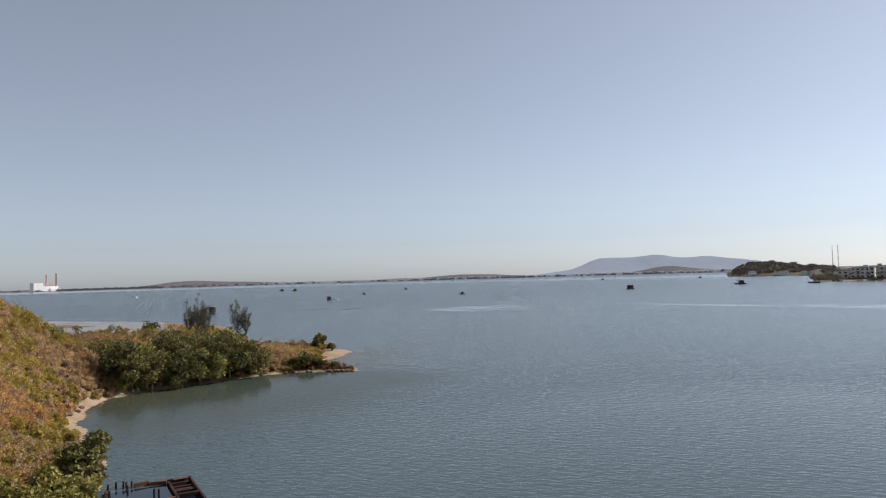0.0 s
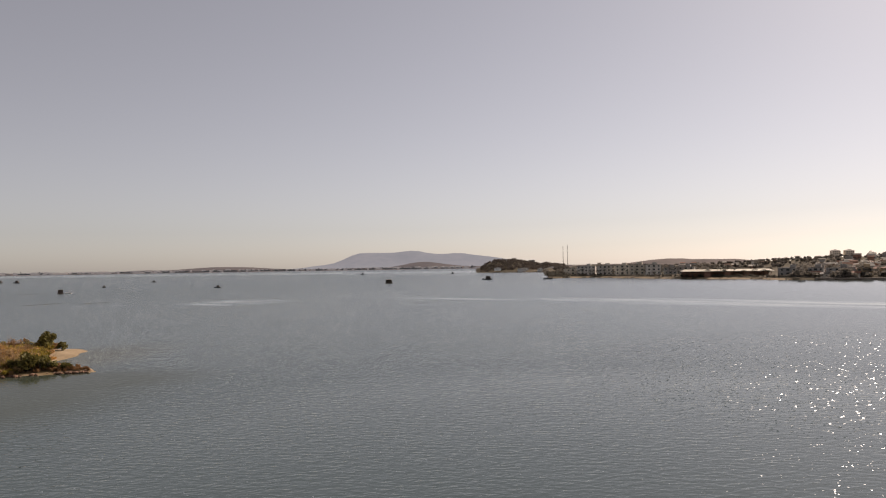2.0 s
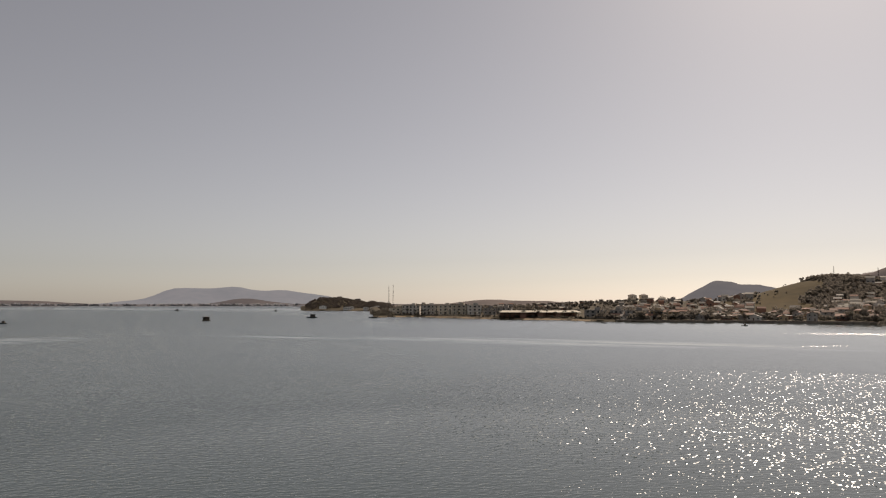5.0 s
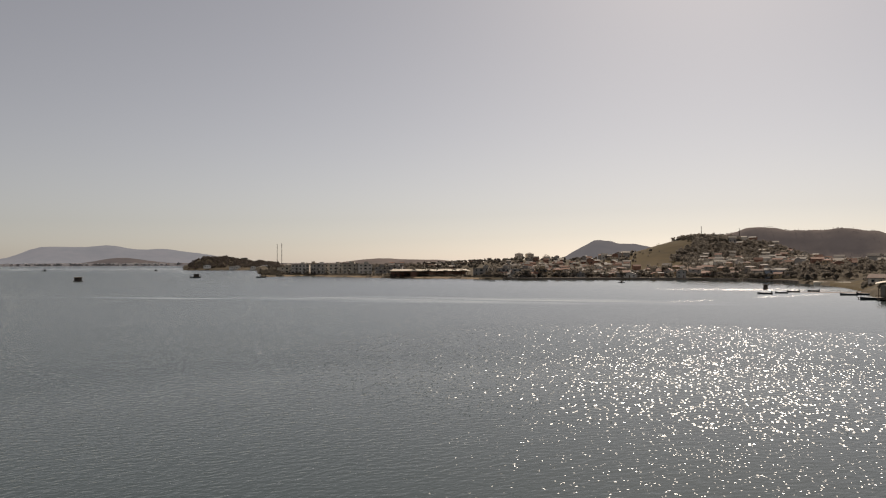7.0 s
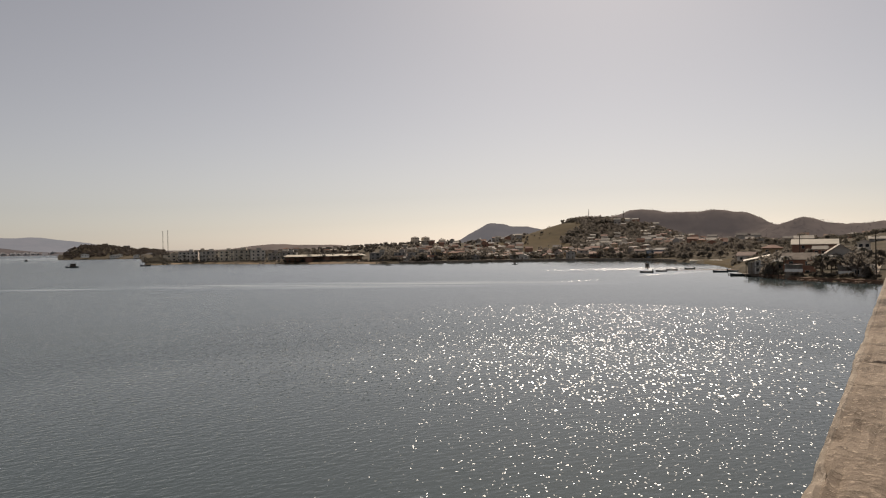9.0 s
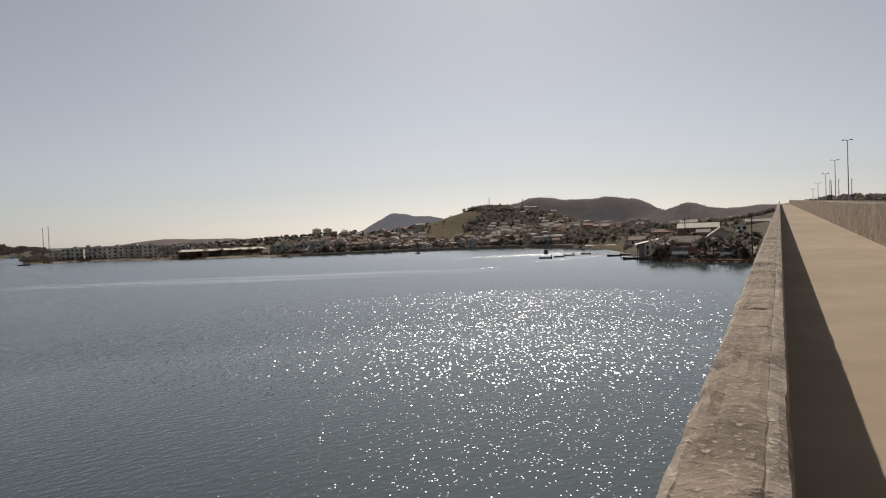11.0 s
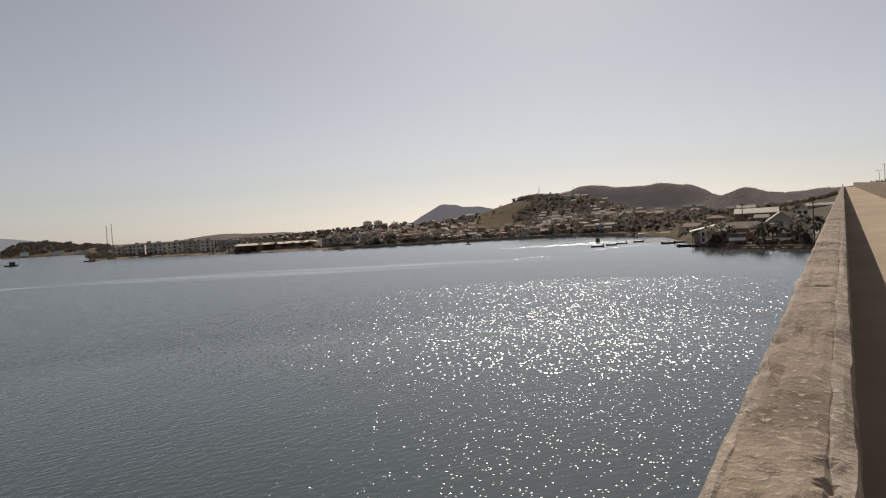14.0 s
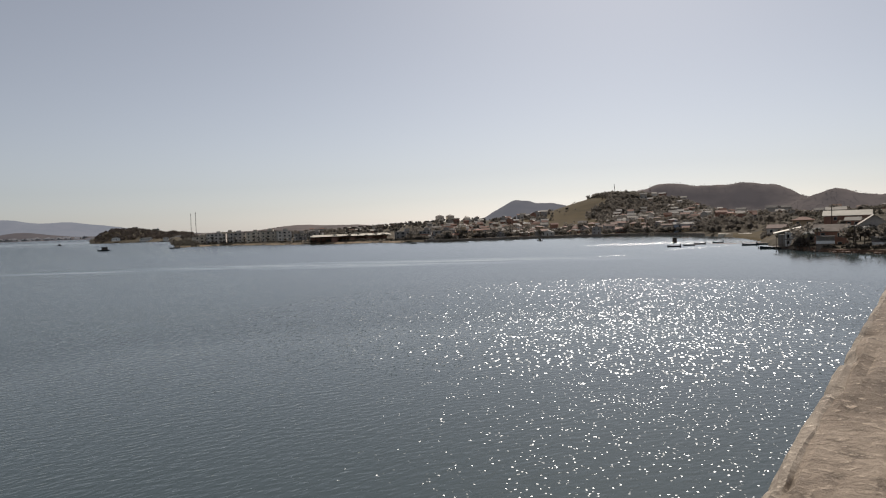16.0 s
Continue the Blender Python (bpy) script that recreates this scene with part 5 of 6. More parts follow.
def apartment(az, d, w, storeys, wall, swing=0.0):
    storeys = max(2, storeys - 1)
    z = ground_at(az, d)
    t = thing("apartment_block", "pale plastered three-storey waterfront apartment block", "apartment block", "apartment blocks on the waterfront", facing(az, d, z, swing))
    h, dp = storeys * 2.9, 11.0
    part("wall", Build().box(0, 0, -2, w, dp, h + 2), wall, t)
    part("roof", Build().box(0, 0, h, w + 0.6, dp + 0.6, 0.25), M_FIBRE, t)
    part("stair_tower", Build().box(w * 0.12, 0.5, h, 3.6, 4.5, 2.2), wall, t)
    n = max(3, int(w / 3.4))
    for s in range(storeys):
        for i in range(n):
            x = (i + 0.5) / n * w - w / 2
            if i % 3 == 1:
                bal = part("balcony", Build().box(x, -dp / 2 - 0.6, s * 2.9, 2.6, 1.2, 0.15).box(x, -dp / 2 - 1.15, s * 2.9 + 0.15, 2.6, 0.08, 0.85), wall, t)
                part("pane", Build().box(x, -dp / 2 - 0.01, s * 2.9 + 0.2, 1.9, 0.06, 2.1), M_GLASS, bal)
            else:
                window_at(t, x, -dp / 2 - 0.02, s * 2.9 + 0.95, 1.4, 1.3, True)
    return t


for az, d, w, st, k, sw in ((10.9, 690, 13, 3, 6, 14), (12.1, 680, 17, 4, 0, -6), (13.6, 668, 15, 4, 0, 9), (14.9, 655, 13, 4, 6, -3), (16.1, 645, 13, 4, 6, -12), (17.2, 636, 12, 4, 0, 8), (18.5, 630, 11, 3, 1, 0), (12.9, 722, 20, 4, 6, 0), (15.9, 702, 20, 4, 0, 5),
                           (19.7, 640, 13, 3, 1, -8), (26.9, 536, 15, 3, 1, 4), (28.6, 532, 9, 2, 1, -6), (30.1, 522, 16, 2, 1, 4), (31.6, 520, 9, 2, 2, 0)):
    apartment(az, d, w, st, M_WALLS[k], sw)


def long_shed():
    az, d = 22.5, 566
    t = thing("long_shed", "long open waterfront shed with a pale sheet roof", "shed", "", facing(az, d, ground_at(az, d), 9))
    w, dp = 62.0, 14.0
    part("back_wall", Build().box(0, dp / 2 - 0.2, -1, w, 0.3, 5.0), M_WALLS[3], t)
    for i in range(14):
        part("post", Build().box(-w / 2 + 1 + i * (w - 2) / 13, -dp / 2 + 0.5, -1, 0.35, 0.35, 4.9), M_WALLS[3], t)
    b = Build()
    W, D = w / 2 + 1, dp / 2 + 1.2
    vs = [(-W, -D, 3.9), (W, -D, 3.9), (W - 2, 0, 5.3), (-W + 2, 0, 5.3), (W, D, 3.9), (-W, D, 3.9)]
    vs += [(x, y, z - 0.2) for x, y, z in vs]
    b.add(vs, [(0, 1, 2, 3), (3, 2, 4, 5), (1, 4, 2), (0, 3, 5), (6, 9, 8, 7), (9, 11, 10, 8), (0, 6, 7, 1), (4, 10, 11, 5), (1, 7, 10, 4), (5, 11, 6, 0)])
    part("roof", b, M_CREAM_ROOF, t)
    for i in (3, 6, 9):
        part("side_wall", Build().box(-w / 2 + 1 + i * (w - 2) / 13 + 2.3, -dp / 2 + 0.6, -1, 4.2, 0.2, 4.2), M_WALLS[3], t)


long_shed()


def tower_block(az, d, base, top, w):
    t = thing("tower_block", "beige residential tower with a shallow hipped roof", "tower block", "twin towers behind the town", facing(az, d, base, 20))
    h = top - base
    part("wall", Build().box(0, 0, 0, w, w, h), M_WALLS[6], t)
    part("roof", hip_roof(w, w, h, 3.4), M_FIBRE, t)
    for s in range(int(h / 3.0)):
        for i in range(4):
            window_at(t, (i + 0.5) / 4 * w - w / 2, -w / 2 - 0.02, s * 3.0 + 1.0, 1.8, 1.4, True)


tower_block(29.8, 1500, ground_at(29.8, 1500) - 1, 30.0, 14)
tower_block(30.65, 1500, ground_at(30.65, 1500) - 1, 30.0, 14)


def mast(az, d, base, top, label):
    p = polar(az, d)
    t = thing("radio_mast", label, "mast", "masts over the town", pose(p.x, p.y, base))
    h = top - base
    for i in range(3):
        a = radians(120 * i)
        part("leg", Build().tube([(0.45 * math.cos(a), 0.45 * math.sin(a), 0), (0.28 * math.cos(a), 0.28 * math.sin(a), h)], [0.12, 0.10], 5), M_RUST, t)
    b = Build()
    for i in range(int(h / 2)):
        a = radians(120 * (i % 3))
        c = radians(120 * ((i + 1) % 3))
        b.tube([(0.42 * math.cos(a), 0.42 * math.sin(a), i * 2), (0.42 * math.cos(c), 0.42 * math.sin(c), i * 2 + 2)], [0.06, 0.06], 4)
    part("bracing", b, M_RUST, t)


mast(10.25, 900, ground_at(10.25, 900), 35.5, "slender dark lattice mast behind the apartments")
mast(10.6, 890, ground_at(10.6, 890), 36.6, "slender dark lattice mast behind the apartments")
mast(43.9, 830, ground_at(43.9, 830), 52, "thin radio mast on the wooded hilltop")
mast(46.6, 850, ground_at(46.6, 850), 50, "thin radio mast on the wooded hilltop")
mast(69.1, 330, 14, 28, "cylindrical telephone mast beyond the bridge")
mast(69.6, 700, 20, 46, "grey lattice power pylon")
mast(70.4, 640, 20, 43, "grey lattice power pylon")


# ---- power plant on the far shore ----
def plant():
    t = thing("power_plant", "pale far-off power plant with two tall brick chimneys", "factory", "", facing(-48.5, 3400, 3.0, 28))
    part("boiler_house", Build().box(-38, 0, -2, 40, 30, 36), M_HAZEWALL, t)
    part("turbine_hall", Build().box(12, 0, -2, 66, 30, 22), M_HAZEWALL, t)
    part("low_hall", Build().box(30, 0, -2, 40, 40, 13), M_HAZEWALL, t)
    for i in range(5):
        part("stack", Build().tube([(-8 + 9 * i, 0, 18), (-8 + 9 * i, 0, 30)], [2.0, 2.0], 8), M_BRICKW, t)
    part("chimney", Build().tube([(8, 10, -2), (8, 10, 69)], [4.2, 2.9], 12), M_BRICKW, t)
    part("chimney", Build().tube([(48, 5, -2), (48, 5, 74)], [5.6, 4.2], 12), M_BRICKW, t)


plant()
B_FAR = Build()
for i in range(240):
    az = float(RNG.choice([RNG.uniform(-34, -8), RNG.uniform(-30, -20), RNG.uniform(-8, 3)]))
    d = float(RNG.uniform(3345, 3480))
    p = polar(az, d)
    B_FAR.box(p.x, p.y, land_z(p.x, p.y) - 1, RNG.uniform(8, 24), 10, RNG.uniform(4, 10) + 1, turn=-az)
tagged(part("far_town", B_FAR, M_HAZEWALL), "pale buildings of the town on the far shore", "far town", kind="stuff")


def far_trees():
    pts, sizes = [], []
    for i in range(420):
        az = float(RNG.choice([RNG.uniform(-47.5, -41), RNG.uniform(-52, 3), RNG.uniform(-24, 3)]))
        d = float(RNG.uniform(3335, 3420))
        p = polar(az, d)
        h = RNG.uniform(5, 11)
        q = RNG.normal(size=(26, 3)) * (5, 5, h * 0.3)
        q[:, 2] = np.abs(q[:, 2])
        pts.append(q + (p.x, p.y, land_z(p.x, p.y)))
        sizes.append(RNG.uniform(3, 6, 26))
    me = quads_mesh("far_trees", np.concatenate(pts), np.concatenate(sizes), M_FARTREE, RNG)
    tagged(new("far_trees", me), "dark line of trees along the far shore", "far trees", kind="stuff")


# air haze painted onto the far trees as emission
M_FARTREE = hazed_surface("hazed_far_tree_line", (0.03, 0.035, 0.03), (0.06, 0.06, 0.05), (0.42, 0.46, 0.55), 0.08)
far_trees()

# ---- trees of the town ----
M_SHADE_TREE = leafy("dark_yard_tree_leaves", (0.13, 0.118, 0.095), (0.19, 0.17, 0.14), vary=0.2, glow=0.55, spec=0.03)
# the scrub's faint glow is haze painted on, as on the ridges below it
M_RIDGE_SCRUB = hazed_surface("hazed_ridge_scrub_leaves", (0.11, 0.095, 0.085), (0.18, 0.15, 0.13), (0.5, 0.45, 0.46), 0.13)
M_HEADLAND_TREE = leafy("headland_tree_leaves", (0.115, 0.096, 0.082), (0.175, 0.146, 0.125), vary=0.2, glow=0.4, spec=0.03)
TREES = []
for i in range(6):
    rng = np.random.default_rng(30 + i)
    h = (5.5, 7, 8.5, 6, 9.5, 4.5)[i]
    t = thing("tree", "dark leafy shade tree among the houses", "tree", "trees of the lagoon town")
    part("trunk", trunk_build(rng, h, 0.22, h * 0.4, 4), M_BARK, t)
    pts = lobes(rng, 260, h * 0.48, h * 0.85, h * 0.12, 8)
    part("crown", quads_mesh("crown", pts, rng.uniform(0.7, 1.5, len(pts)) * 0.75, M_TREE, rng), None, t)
    TREES.append(t)
tree_used = [False] * 6


def plant_tree(az, d, i, dz=-0.1):
    p = polar(az, d)
    m = pose(p.x, p.y, land_z(p.x, p.y) + dz, 0, 0, float(RNG.uniform(0, 360)))
    if tree_used[i]:
        return copy_thing(TREES[i], m)
    TREES[i].matrix_world = m
    tree_used[i] = True
    return TREES[i]


n_trees = 0
while n_trees < 240:
    az = float(RNG.uniform(9.5, 62))
    d = float(shore_at(az)) + 6 + float(RNG.exponential(95))
    if az < 26 and d < float(shore_at(az)) + 70:
        continue
    if 37.5 < az < 42.8 and d > 590:
        continue
    if (az > 49.5 and d < 440) or (az > 18 and az < 27 and d < 640):
        continue
    p = polar(az, d)
    if any((p.x - q[0]) ** 2 + (p.y - q[1]) ** 2 < 22 for q in spots):
        continue
    plant_tree(az, d, int(RNG.integers(0, 6)))
    n_trees += 1


def woods(name, label, count, pick, hmin, hmax, leaf, material=None, leaves=60):
    pts, sizes = [], []
    for _ in range(count):
        az, d = pick()
        p = polar(az, d)
        if d > 540 and any((p.x - q[0]) ** 2 + (p.y + 3 - q[1]) ** 2 < 30 for q in spots):
            continue
        h = RNG.uniform(hmin, hmax)
        q = lobes(RNG, leaves, h * 0.55, h, 0.3, 5)
        pts.append(q + (p.x, p.y, land_z(p.x, p.y)))
        sizes.append(RNG.uniform(0.7, 1.4, len(q)) * leaf)
    me = quads_mesh(name, np.concatenate(pts), np.concatenate(sizes), material or M_TREE, RNG)
    tagged(new(name, me), label, "woods", kind="stuff")


def in_town():
    while True:
        az = float(RNG.uniform(27, 62))
        d = float(shore_at(az)) + 5 + float(RNG.exponential(100))
        p = polar(az, d)
        if (38.0 < az < 42.6 and d > 590) or (az > 49.5 and d < 470) or any((p.x - q[0]) ** 2 + (p.y - q[1]) ** 2 < 20 for q in spots):
            continue
        return az, d


woods("town_greenery", "dark bushes and yard trees between the houses", 900, in_town, 2.5, 5.5, 0.7, leaves=110)


def shore_spot(a0, a1, near, far):
    az = float(RNG.uniform(a0, a1))
    return az, float(shore_at(az)) + float(RNG.uniform(near, far))


def roadside():
    """A spot behind the waterside houses, clear of the sandy lane."""
    az, d = float(RNG.uniform(55.6, 66)), float(RNG.uniform(290, 640))
    return az, d + 190 if 63.2 < az < 65.2 and d < 430 else d


woods("road_bushes", "bushes and small trees behind the waterside houses", 480, roadside, 1.5, 4.2, 0.5, M_SHADE_TREE, leaves=110)
woods("beach_bushes", "dark low bushes along the beach below the apartments", 220, lambda: shore_spot(9.0, 27.0, 7, 18), 0.8, 2.4, 0.5, M_SHADE_TREE, 70)
woods("point_trees", "trees on the sandy point before the apartments", 70, lambda: (float(RNG.uniform(8.95, 10.6)), float(RNG.uniform(640, 740))), 2.0, 4.5, 0.7, M_SHADE_TREE, 90)
woods("slope_scrub", "scrub on the slope above the canoes", 60, lambda: (float(RNG.uniform(54.5, 55.8)), float(RNG.uniform(330, 410))), 0.8, 2.0, 0.5, M_TREE, 90)
woods("pasture_bushes", "low bushes dotted over the pasture", 30, lambda: (float(RNG.uniform(36.5, 42.6)), float(RNG.uniform(620, 830))), 0.7, 2.0, 0.6, M_TREE, 50)
woods("street_trees", "dark street trees behind the foreshore", 260, lambda: (float(RNG.uniform(46.5, 57)), float(RNG.uniform(490, 640))), 2.5, 5.5, 0.7, leaves=110)
woods("foreshore_trees", "dark trees along the grassy foreshore", 90, lambda: (float(RNG.uniform(49.6, 56.4)), float(RNG.uniform(452, 500))), 2.5, 5.0, 0.6, leaves=110)


def on_hill():
    d = float(RNG.uniform(640, 900))
    return 42.6 + abs(float(RNG.normal(0, 1))) * 4.0 + 0.8 * math.sin(d * 0.05) + float(RNG.uniform(-0.3, 0.3)), d


woods("hill_woods", "dark woods covering the hill above the town", 1150, on_hill, 3, 6.5, 1.0, leaves=90)
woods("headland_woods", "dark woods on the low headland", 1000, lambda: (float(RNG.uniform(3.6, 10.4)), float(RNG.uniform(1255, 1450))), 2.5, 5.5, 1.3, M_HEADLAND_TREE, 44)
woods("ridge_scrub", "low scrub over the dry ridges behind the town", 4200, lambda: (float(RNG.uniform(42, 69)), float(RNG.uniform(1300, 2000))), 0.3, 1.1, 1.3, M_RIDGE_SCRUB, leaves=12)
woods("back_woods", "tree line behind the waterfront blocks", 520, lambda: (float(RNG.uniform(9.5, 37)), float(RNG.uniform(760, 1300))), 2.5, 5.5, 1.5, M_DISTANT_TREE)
woods("crest_bushes", "bushes along the edge of the pasture", 60, lambda: (float(RNG.normal(38.0, 0.6)), float(RNG.uniform(720, 800))), 2, 4, 1.2)
woods("slope_bushes", "scattered bushes on the slopes behind the town", 900, lambda: (float(RNG.uniform(48, 67)), float(RNG.uniform(600, 1100))), 2.5, 5.5, 1.3)
woods("roadside_woods", "dark trees on the rise beyond the bridge", 420, lambda: (float(RNG.uniform(66.6, 76)), float(RNG.uniform(400, 520))), 1.6, 4.0, 0.8)


def palm(az, d, h, group, dz=0.0):
    p = polar(az, d)
    t = thing("palm_tree", "dark coconut palm by the waterfront", "palm", group, pose(p.x, p.y, land_z(p.x, p.y) - 0.1 + dz))
    lean = RNG.uniform(-0.08, 0.08, 2) * h
    part("trunk", Build().tube([(0, 0, -0.3), (lean[0] * 0.3, lean[1] * 0.3, h * 0.5), (lean[0], lean[1], h)], [0.2, 0.15, 0.12], 6), M_BARK, t)
    b = Build()
    for i in range(13):
        th = 2 * math.pi * i / 13 + RNG.uniform(-0.2, 0.2)
        ln, up = RNG.uniform(1.9, 2.7), RNG.uniform(-0.2, 0.9)
        c, s = math.cos(th), math.sin(th)
        pr = []
        for k in (0.0, 0.35, 0.7, 1.0):
            r, z, w = ln * k, up * 1.6 * k - 1.5 * k * k, 0.42 * (1 - 0.75 * abs(k - 0.4))
            x, y = lean[0] + c * r, lean[1] + s * r
            pr += [(x - s * w, y + c * w, h + z - 0.12), (x, y, h + z), (x + s * w, y - c * w, h + z - 0.12)]
        b.add(pr, [(q * 3 + j, q * 3 + j + 1, q * 3 + j + 4, q * 3 + j + 3) for q in range(3) for j in range(2)])
    part("crown", b, M_PALM, t)


for i in range(26):
    az = 10.6 + i * 0.6 + float(RNG.uniform(-0.2, 0.2))
    palm(az, float(shore_at(az)) + RNG.uniform(9, 16), RNG.uniform(4, 7), "palms along the waterfront")

# sea wall below the town
b = Build()
for i in range(58):
    a0 = 28.5 + i * 0.38
    p0, p1 = polar(a0, float(shore_at(a0)) - 0.5), polar(a0 + 0.38, float(shore_at(a0 + 0.38)) - 0.5)
    b.add([(p0.x, p0.y, -1), (p1.x, p1.y, -1), (p1.x, p1.y, 1.5), (p0.x, p0.y, 1.5), (p0.x * 1.006, p0.y * 1.006, 1.5), (p1.x * 1.006, p1.y * 1.006, 1.5)], [(0, 1, 2, 3), (3, 2, 5, 4)])
tagged(part("sea_wall", b, M_CONC_DARK), "low grey sea wall along the town shore", "wall", kind="structure")

# pale promenade along the meadow, and a mud bank off the beach
b = Build()
for i in range(12):
    a0, a1 = 51.5 + i * 0.28, 51.5 + (i + 1) * 0.28
    near0, near1 = 424 + 1.5 * math.sin(a0 * 3), 424 + 1.5 * math.sin(a1 * 3)
    q = [polar(a0, near0), polar(a1, near1), polar(a1, near1 + 15), polar(a0, near0 + 15)]
    b.add([(v.x, v.y, -0.5) for v in q] + [(v.x, v.y, 1.45) for v in q], [(4, 5, 6, 7), (0, 1, 5, 4), (1, 2, 6, 5), (2, 3, 7, 6), (3, 0, 4, 7)])
tagged(part("pavement", b, M_CREAM_ROOF), "pale concrete promenade behind the foreshore grass", "promenade", kind="structure")
th, rr = np.meshgrid(np.linspace(0, 2 * math.pi, 49), np.linspace(0, 1, 9))
wob = 1 + 0.18 * np.sin(3 * th + 1) + 0.1 * np.sin(7 * th)
lx, ly = rr * 34 * wob * np.cos(th), rr * 3.0 * wob * np.sin(th)
ca_, sa_ = math.cos(radians(-38)), math.sin(radians(-38))
mud = grid_object("mud_bank", 258 + lx * ca_ - ly * sa_, 190 + lx * sa_ + ly * ca_, 0.14 * (1 - rr ** 2) - 0.05, M_ROCK)
tagged(mud, "low dark mud bank off the beach", "mud bank", kind="structure")

# ---- houses by the water beside the bridge ----
def bank_spot():
    az = float(RNG.uniform(57.0, 64))
    return az, float(shore_at(az)) + float(RNG.uniform(1.0, 7))


NEAR = "houses by the water"


def near_house(az, d, w, dp, st, roof, wall, label, rm, swing, rise, base):
    return house(w, dp, st, roof, wall, label, facing(az, d, base, swing), rm, rise, group=NEAR)


near_house(59.1, 256, 7.5, 9.4, 2, "gable", M_WALLS[3], "brick two-storey waterside house with a broad weathered roof", M_OLD_ROOF, 88, 1.9, 0.1)
near_house(61.65, 290, 8.6, 9, 2, "gable", M_WALLS[1], "dark grey gabled house with pale roof sheets", M_WHITE_ROOF, 4, 3.0, 1.5)
near_house(60.45, 302, 4, 4.6, 2, "gable", M_WALLS[3], "narrow brick house with a pale sheet roof", M_WHITE_ROOF, 84, 1.0, 2.8)
near_house(60.1, 336, 9, 17, 2, "gable", M_WALLS[3], "long brick hall with a cream sheet roof", M_CREAM_ROOF, 88, 1.9, 4.5)
near_house(59.4, 366, 6, 7.6, 3, "gable", M_WALLS[0], "white hall with a sheet roof behind the brick hall", M_WHITE_ROOF, 90, 1.2, 4.1)
near_house(57.3, 336, 6, 8, 2, "hip", M_WALLS[2], "ochre house with a hipped tiled roof", M_TILE, 90, 1.5, 2.9)
near_house(63.15, 323, 4.4, 7, 2, "gable", M_WALLS[0], "white house with a pale roof beside the road", M_WHITE_ROOF, 0, 1.0, 5.0)
near_house(63.1, 236, 4, 5, 1, "gable", M_WALLS[1], "low grey shed at the water", M_FIBRE, 80, 0.9, 0.9)
near_house(57.7, 258, 4.5, 5, 1, "gable", M_WALLS[1], "small grey house between the waterside trees", M_FIBRE, 70, 1.0, 2.0)
near_house(64.3, 400, 6, 11.5, 1, "gable", M_WALLS[1], "low grey depot with a pale roof", M_WHITE_ROOF, 90, 1.1, 9.2)


# sandy lane that climbs from the landing towards the depot
b = Build()
for i in range(26):
    c0, c1 = [63.72 + 0.75 * min(1.0, q / 30) for q in (i, i + 1)]
    d0, d1 = 236 + 4.2 * i, 236 + 4.2 * (i + 1)
    q = [polar(c0 - 0.2, d0), polar(c0 + 0.22, d0), polar(c1 + 0.22, d1), polar(c1 - 0.2, d1)]
    b.add([(v.x, v.y, land_z(v.x, v.y) - 0.5) for v in q] + [(v.x, v.y, land_z(v.x, v.y) + 0.12) for v in q], [(4, 5, 6, 7), (0, 1, 5, 4), (1, 2, 6, 5), (2, 3, 7, 6), (3, 0, 4, 7)])
tagged(part("lane", b, M_LANE), "pale sandy lane between the houses and the bridge", "lane", kind="structure")


def boathouse():
    """An open-sided boathouse over the water: a lean-to roof that climbs inland, a white room and a dark porch."""
    t = thing("boathouse", "white boathouse with a pale lean-to roof on posts over the water", "boathouse", NEAR, facing(56.25, 264, 0.0, 0))
    w = 7.0
    part("platform", Build().box(0, 0, 0.55, w + 1.4, 6.4, 0.25), M_CONC_DARK, t)
    for x in (-3.6, -1.2, 1.2, 3.6):
        for y in (-2.9, 2.9):
            part("pile", Build().box(x, y, -2.0, 0.3, 0.3, 2.6), M_CONC_DARK, t)
    part("room", Build().box(1.1, 0.4, 0.78, 3.6, 4.6, 4.6), M_WALLS[5], t, "white plastered room")
    part("side_room", Build().box(-1.6, 1.6, 0.78, 2.6, 2.4, 3.9), M_WALLS[1], t)
    for x, z in ((0.2, 1.6), (2.0, 1.6), (0.2, 3.6), (2.0, 3.6)):
        window_at(t, x, -1.94, z, 0.9, 1.1, True)
    part("floor_beam", Build().box(1.1, -1.95, 3.05, 3.8, 0.2, 0.22), M_WOOD, t)
    for x, h in ((-3.4, 4.3), (-1.6, 4.7), (0.0, 5.1)):
        part("post", Build().box(x, -2.6, 0.8, 0.18, 0.18, h - 0.75), M_WOOD, t)
    b = Build()
    vs = [(-4.3, -3.2, 5.0), (4.2, -3.2, 6.9), (4.2, 3.2, 7.2), (-4.3, 3.2, 5.3)]
    vs += [(x, y, z + 0.18) for x, y, z in vs]
    b.add(vs, [(3, 2, 1, 0), (4, 5, 6, 7), (0, 1, 5, 4), (1, 2, 6, 5), (2, 3, 7, 6), (3, 0, 4, 7)])
    part("roof", b, M_CREAM_ROOF, t, "pale sheet roof")
    part("railing", Build().box(-2.4, -3.1, 1.5, 3.8, 0.08, 0.08).box(-2.4, -3.1, 1.15, 3.8, 0.06, 0.06), M_WOOD, t)


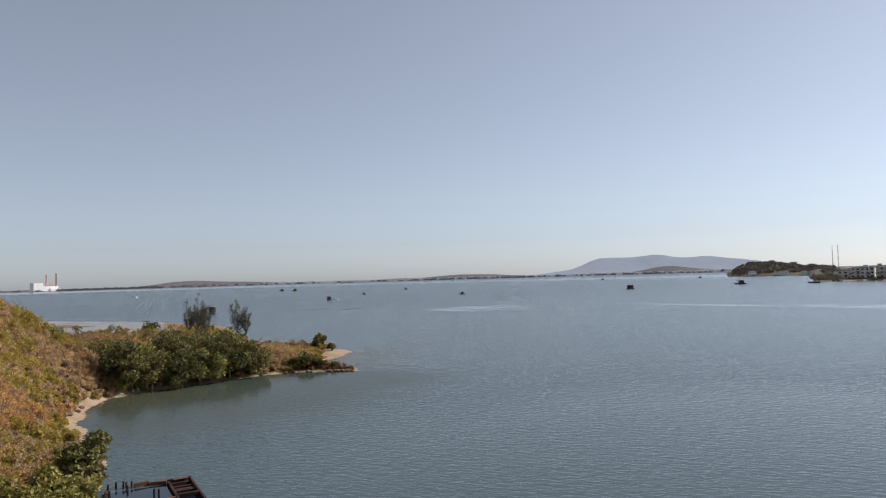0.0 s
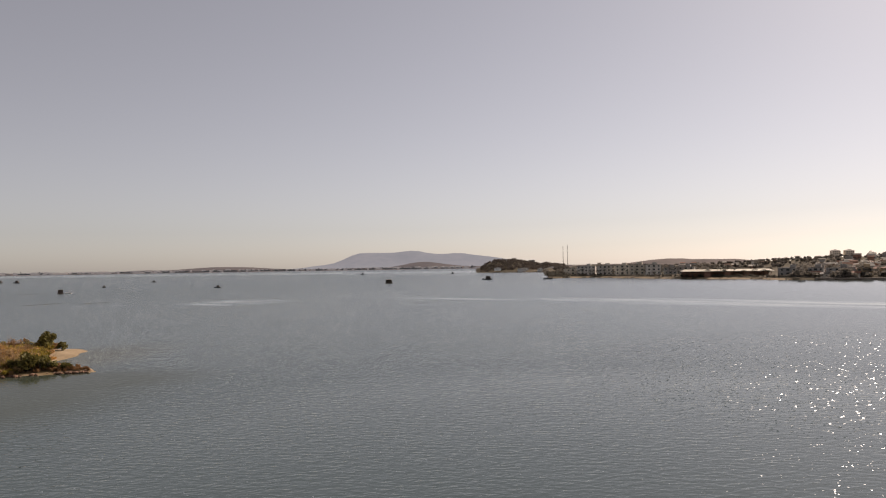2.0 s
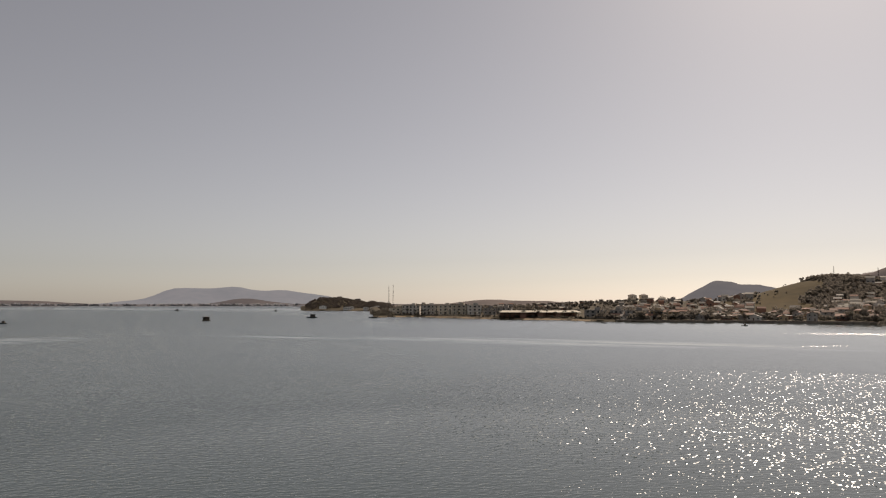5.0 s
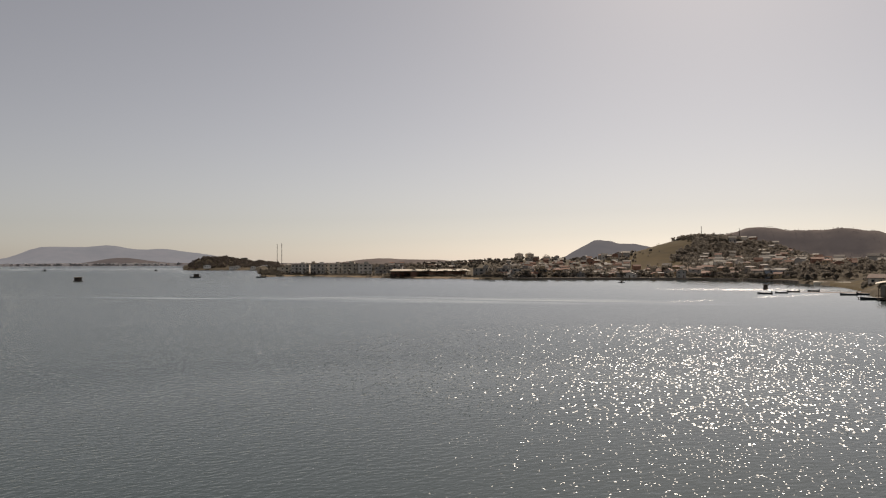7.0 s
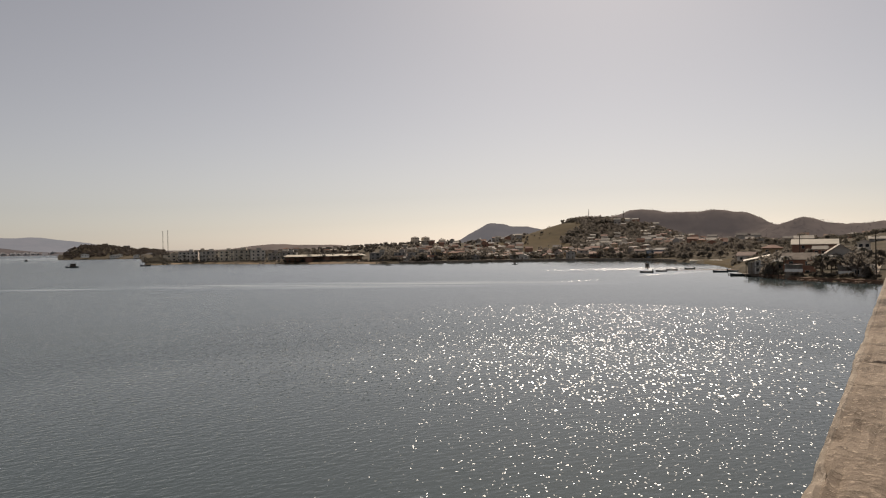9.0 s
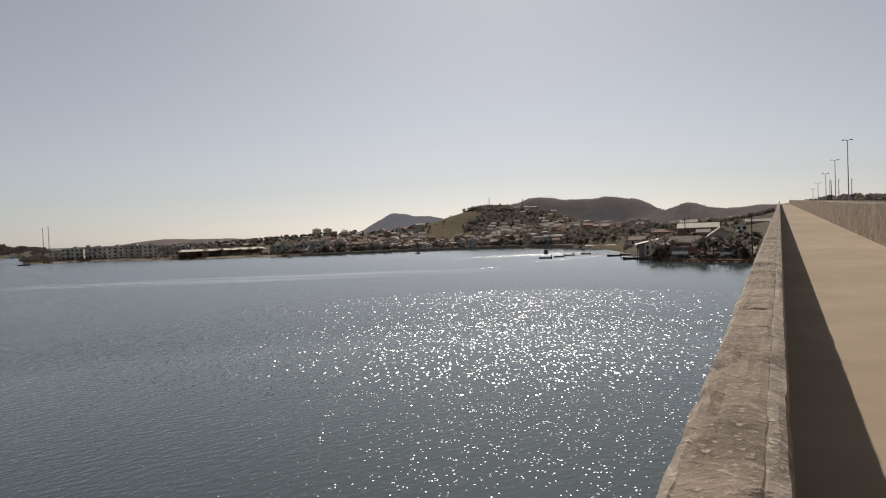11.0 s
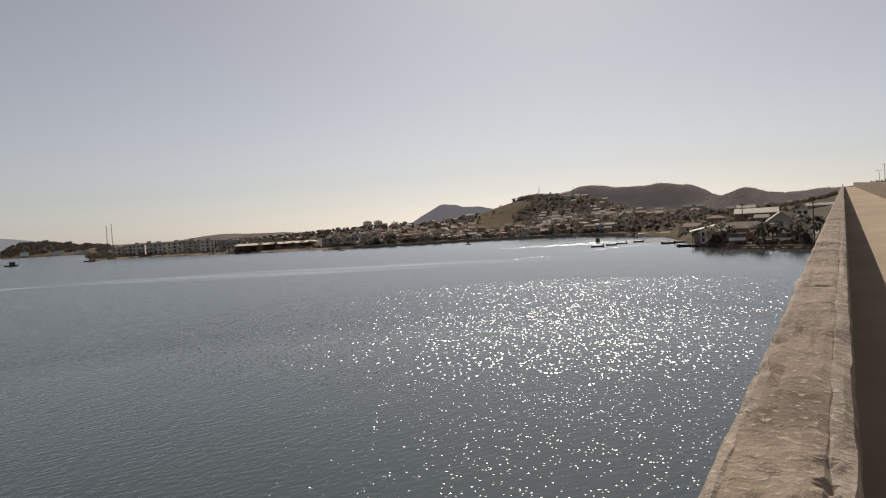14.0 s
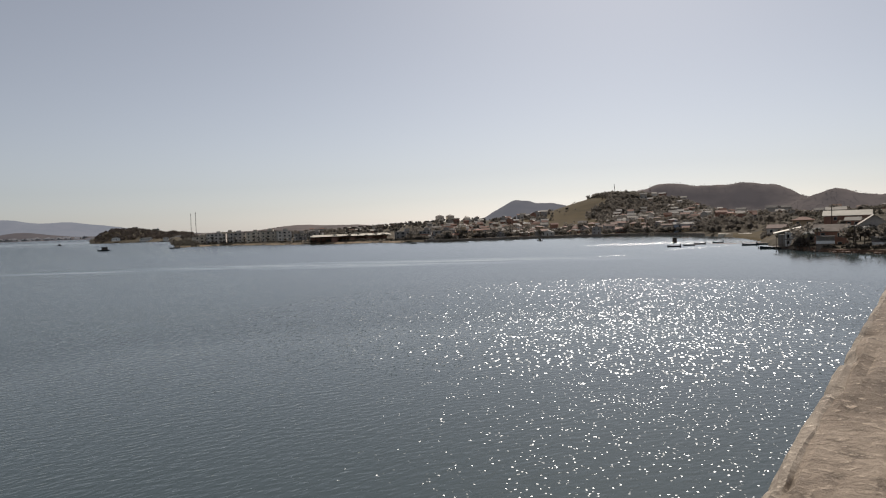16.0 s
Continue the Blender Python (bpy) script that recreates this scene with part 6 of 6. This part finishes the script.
def jetty(az0, d0, az1, d1, width):
    p, q = polar(az0, d0), polar(az1, d1)
    t = thing("jetty", "low dark timber jetty on short piles", "jetty", "", pose((p.x + q.x) / 2, (p.y + q.y) / 2, 0, 0, 0, math.degrees(math.atan2(q.y - p.y, q.x - p.x))))
    ln = (q - p).length
    n = int(ln / 0.5)
    for i in range(n):
        part("plank", Build().box(-ln / 2 + (i + 0.5) * ln / n, 0, 0.42, ln / n - 0.04, width, 0.08), M_WOOD, t)
    for i in range(4):
        part("pile", Build().tube([(-ln / 2 + 0.4 + i * (ln - 0.8) / 3, -width * 0.4, -1.5), (-ln / 2 + 0.4 + i * (ln - 0.8) / 3, -width * 0.4, 0.7)], [0.12, 0.11], 6), M_WOOD, t)


def terrace(az, d, base, w):
    """A walled waterside terrace with a slab roof on posts."""
    t = thing("terrace", "whitewashed waterside terrace with a railing", "terrace", NEAR, facing(az, d, base, 0))
    part("retaining_wall", Build().box(0, 0, -2.5, w, 3.6, 3.2), M_CONC_DARK, t)
    part("parapet", Build().box(0, -1.75, 0.7, w, 0.15, 0.9), M_WALLS[5], t, "whitewashed parapet")
    for i in range(5):
        part("post", Build().box(-w / 2 + 0.2 + i * (w - 0.4) / 4, -1.7, 1.6, 0.14, 0.14, 1.2), M_WALLS[1], t)
    part("back_wall", Build().box(0, 1.7, 0.7, w, 0.15, 2.4), M_WALLS[1], t)
    part("slab_roof", Build().box(0, 0.1, 2.8, w + 0.4, 3.6, 0.15), M_FIBRE, t)


boathouse()
jetty(54.2, 268, 55.5, 268.5, 1.6)
jetty(55.6, 259, 57.1, 250, 1.4)
terrace(58.7, 243, 1.6, 5.0)
terrace(62.0, 237, 1.2, 4.0)
near_house(55.6, 345, 9, 7, 1, "gable", M_WALLS[0], "white house with a tiled roof near the beach", M_TILE, 80, 1.4, 2.6)
near_house(49.15, 492, 8, 14.5, 2, "gable", M_WALLS[4], "pale blue two-storey building on the shore", M_FIBRE, 92, 1.2, 1.2)
for az, d, i in ((57.35, 252, 4), (57.0, 253, 0), (60.5, 242, 2), (62.65, 234, 4), (63.0, 242, 1), (63.4, 250, 3), (58.0, 290, 3), (62.6, 275, 1), (63.9, 262, 0), (56.6, 285, 3), (57.4, 275, 0), (55.9, 300, 5), (56.9, 310, 0), (58.0, 316, 3), (61.2, 318, 1), (63.6, 290, 0), (64.2, 300, 3), (63.4, 228, 5)):
    plant_tree(az, d, i)
for i in range(34):
    az, d = float(RNG.uniform(57.4, 64.5)), float(RNG.uniform(262, 345))
    plant_tree(az - 3.0 if az > 63.2 else az, d, int(RNG.choice([0, 3, 5, 5, 3])), -0.4)
for az, d, h in ((57.7, 244, 6.5), (58.2, 246, 6.0), (60.6, 238, 6.5), (61.1, 240, 6.0), (62.9, 262, 7.0)):
    palm(az, d, h, "palms beside the bridge")
b = Build()
for i in range(24):
    a0 = 55.6 + i * 0.36
    p0, p1 = polar(a0, float(shore_at(a0)) - 0.3), polar(a0 + 0.36, float(shore_at(a0 + 0.36)) - 0.3)
    b.add([(p0.x, p0.y, -1), (p1.x, p1.y, -1), (p1.x, p1.y, 0.9), (p0.x, p0.y, 0.9), (p0.x * 1.012, p0.y * 1.012, 0.9), (p1.x * 1.012, p1.y * 1.012, 0.9)], [(0, 1, 2, 3), (3, 2, 5, 4)])
tagged(part("quay_wall", b, M_ROCK), "dark stained quay wall below the houses", "wall", kind="structure")


for i in range(40):
    a0 = 55.5 + 8.3 * float(RNG.uniform(0, 1))
    p0 = polar(a0, float(shore_at(a0)) - float(RNG.uniform(0.6, 2.2)))
    stone(p0.x, p0.y, 0.1, float(RNG.uniform(0.3, 0.8)), RNG)
woods("bank_bushes", "dense dark bushes on the bank below the houses", 55, lambda: bank_spot(), 0.6, 1.8, 0.35, M_SHADE_TREE, leaves=130)


def utility_pole(az, d, base, top):
    p = polar(az, d)
    t = thing("utility_pole", "dark timber utility pole with two crossarms", "utility pole", "", pose(p.x, p.y, base))
    h = top - base
    part("pole", Build().tube([(0, 0, -0.5), (0, 0, h)], [0.2, 0.13], 7), M_BARK, t)
    for z in (h - 0.5, h - 1.6):
        part("crossarm", Build().box(0, 0, z, 2.0, 0.12, 0.12, turn=-az), M_BARK, t)
    for s in (-0.8, 0.0, 0.8):
        c, q = math.cos(radians(-az)), math.sin(radians(-az))
        part("insulator", Build().tube([(s * c, s * q, h - 0.4), (s * c, s * q, h - 0.15)], [0.05, 0.04], 6), M_STEEL, t)


utility_pole(63.85, 226, 0.8, 14.3)
utility_pole(59.12, 290, 3.0, 14.0)
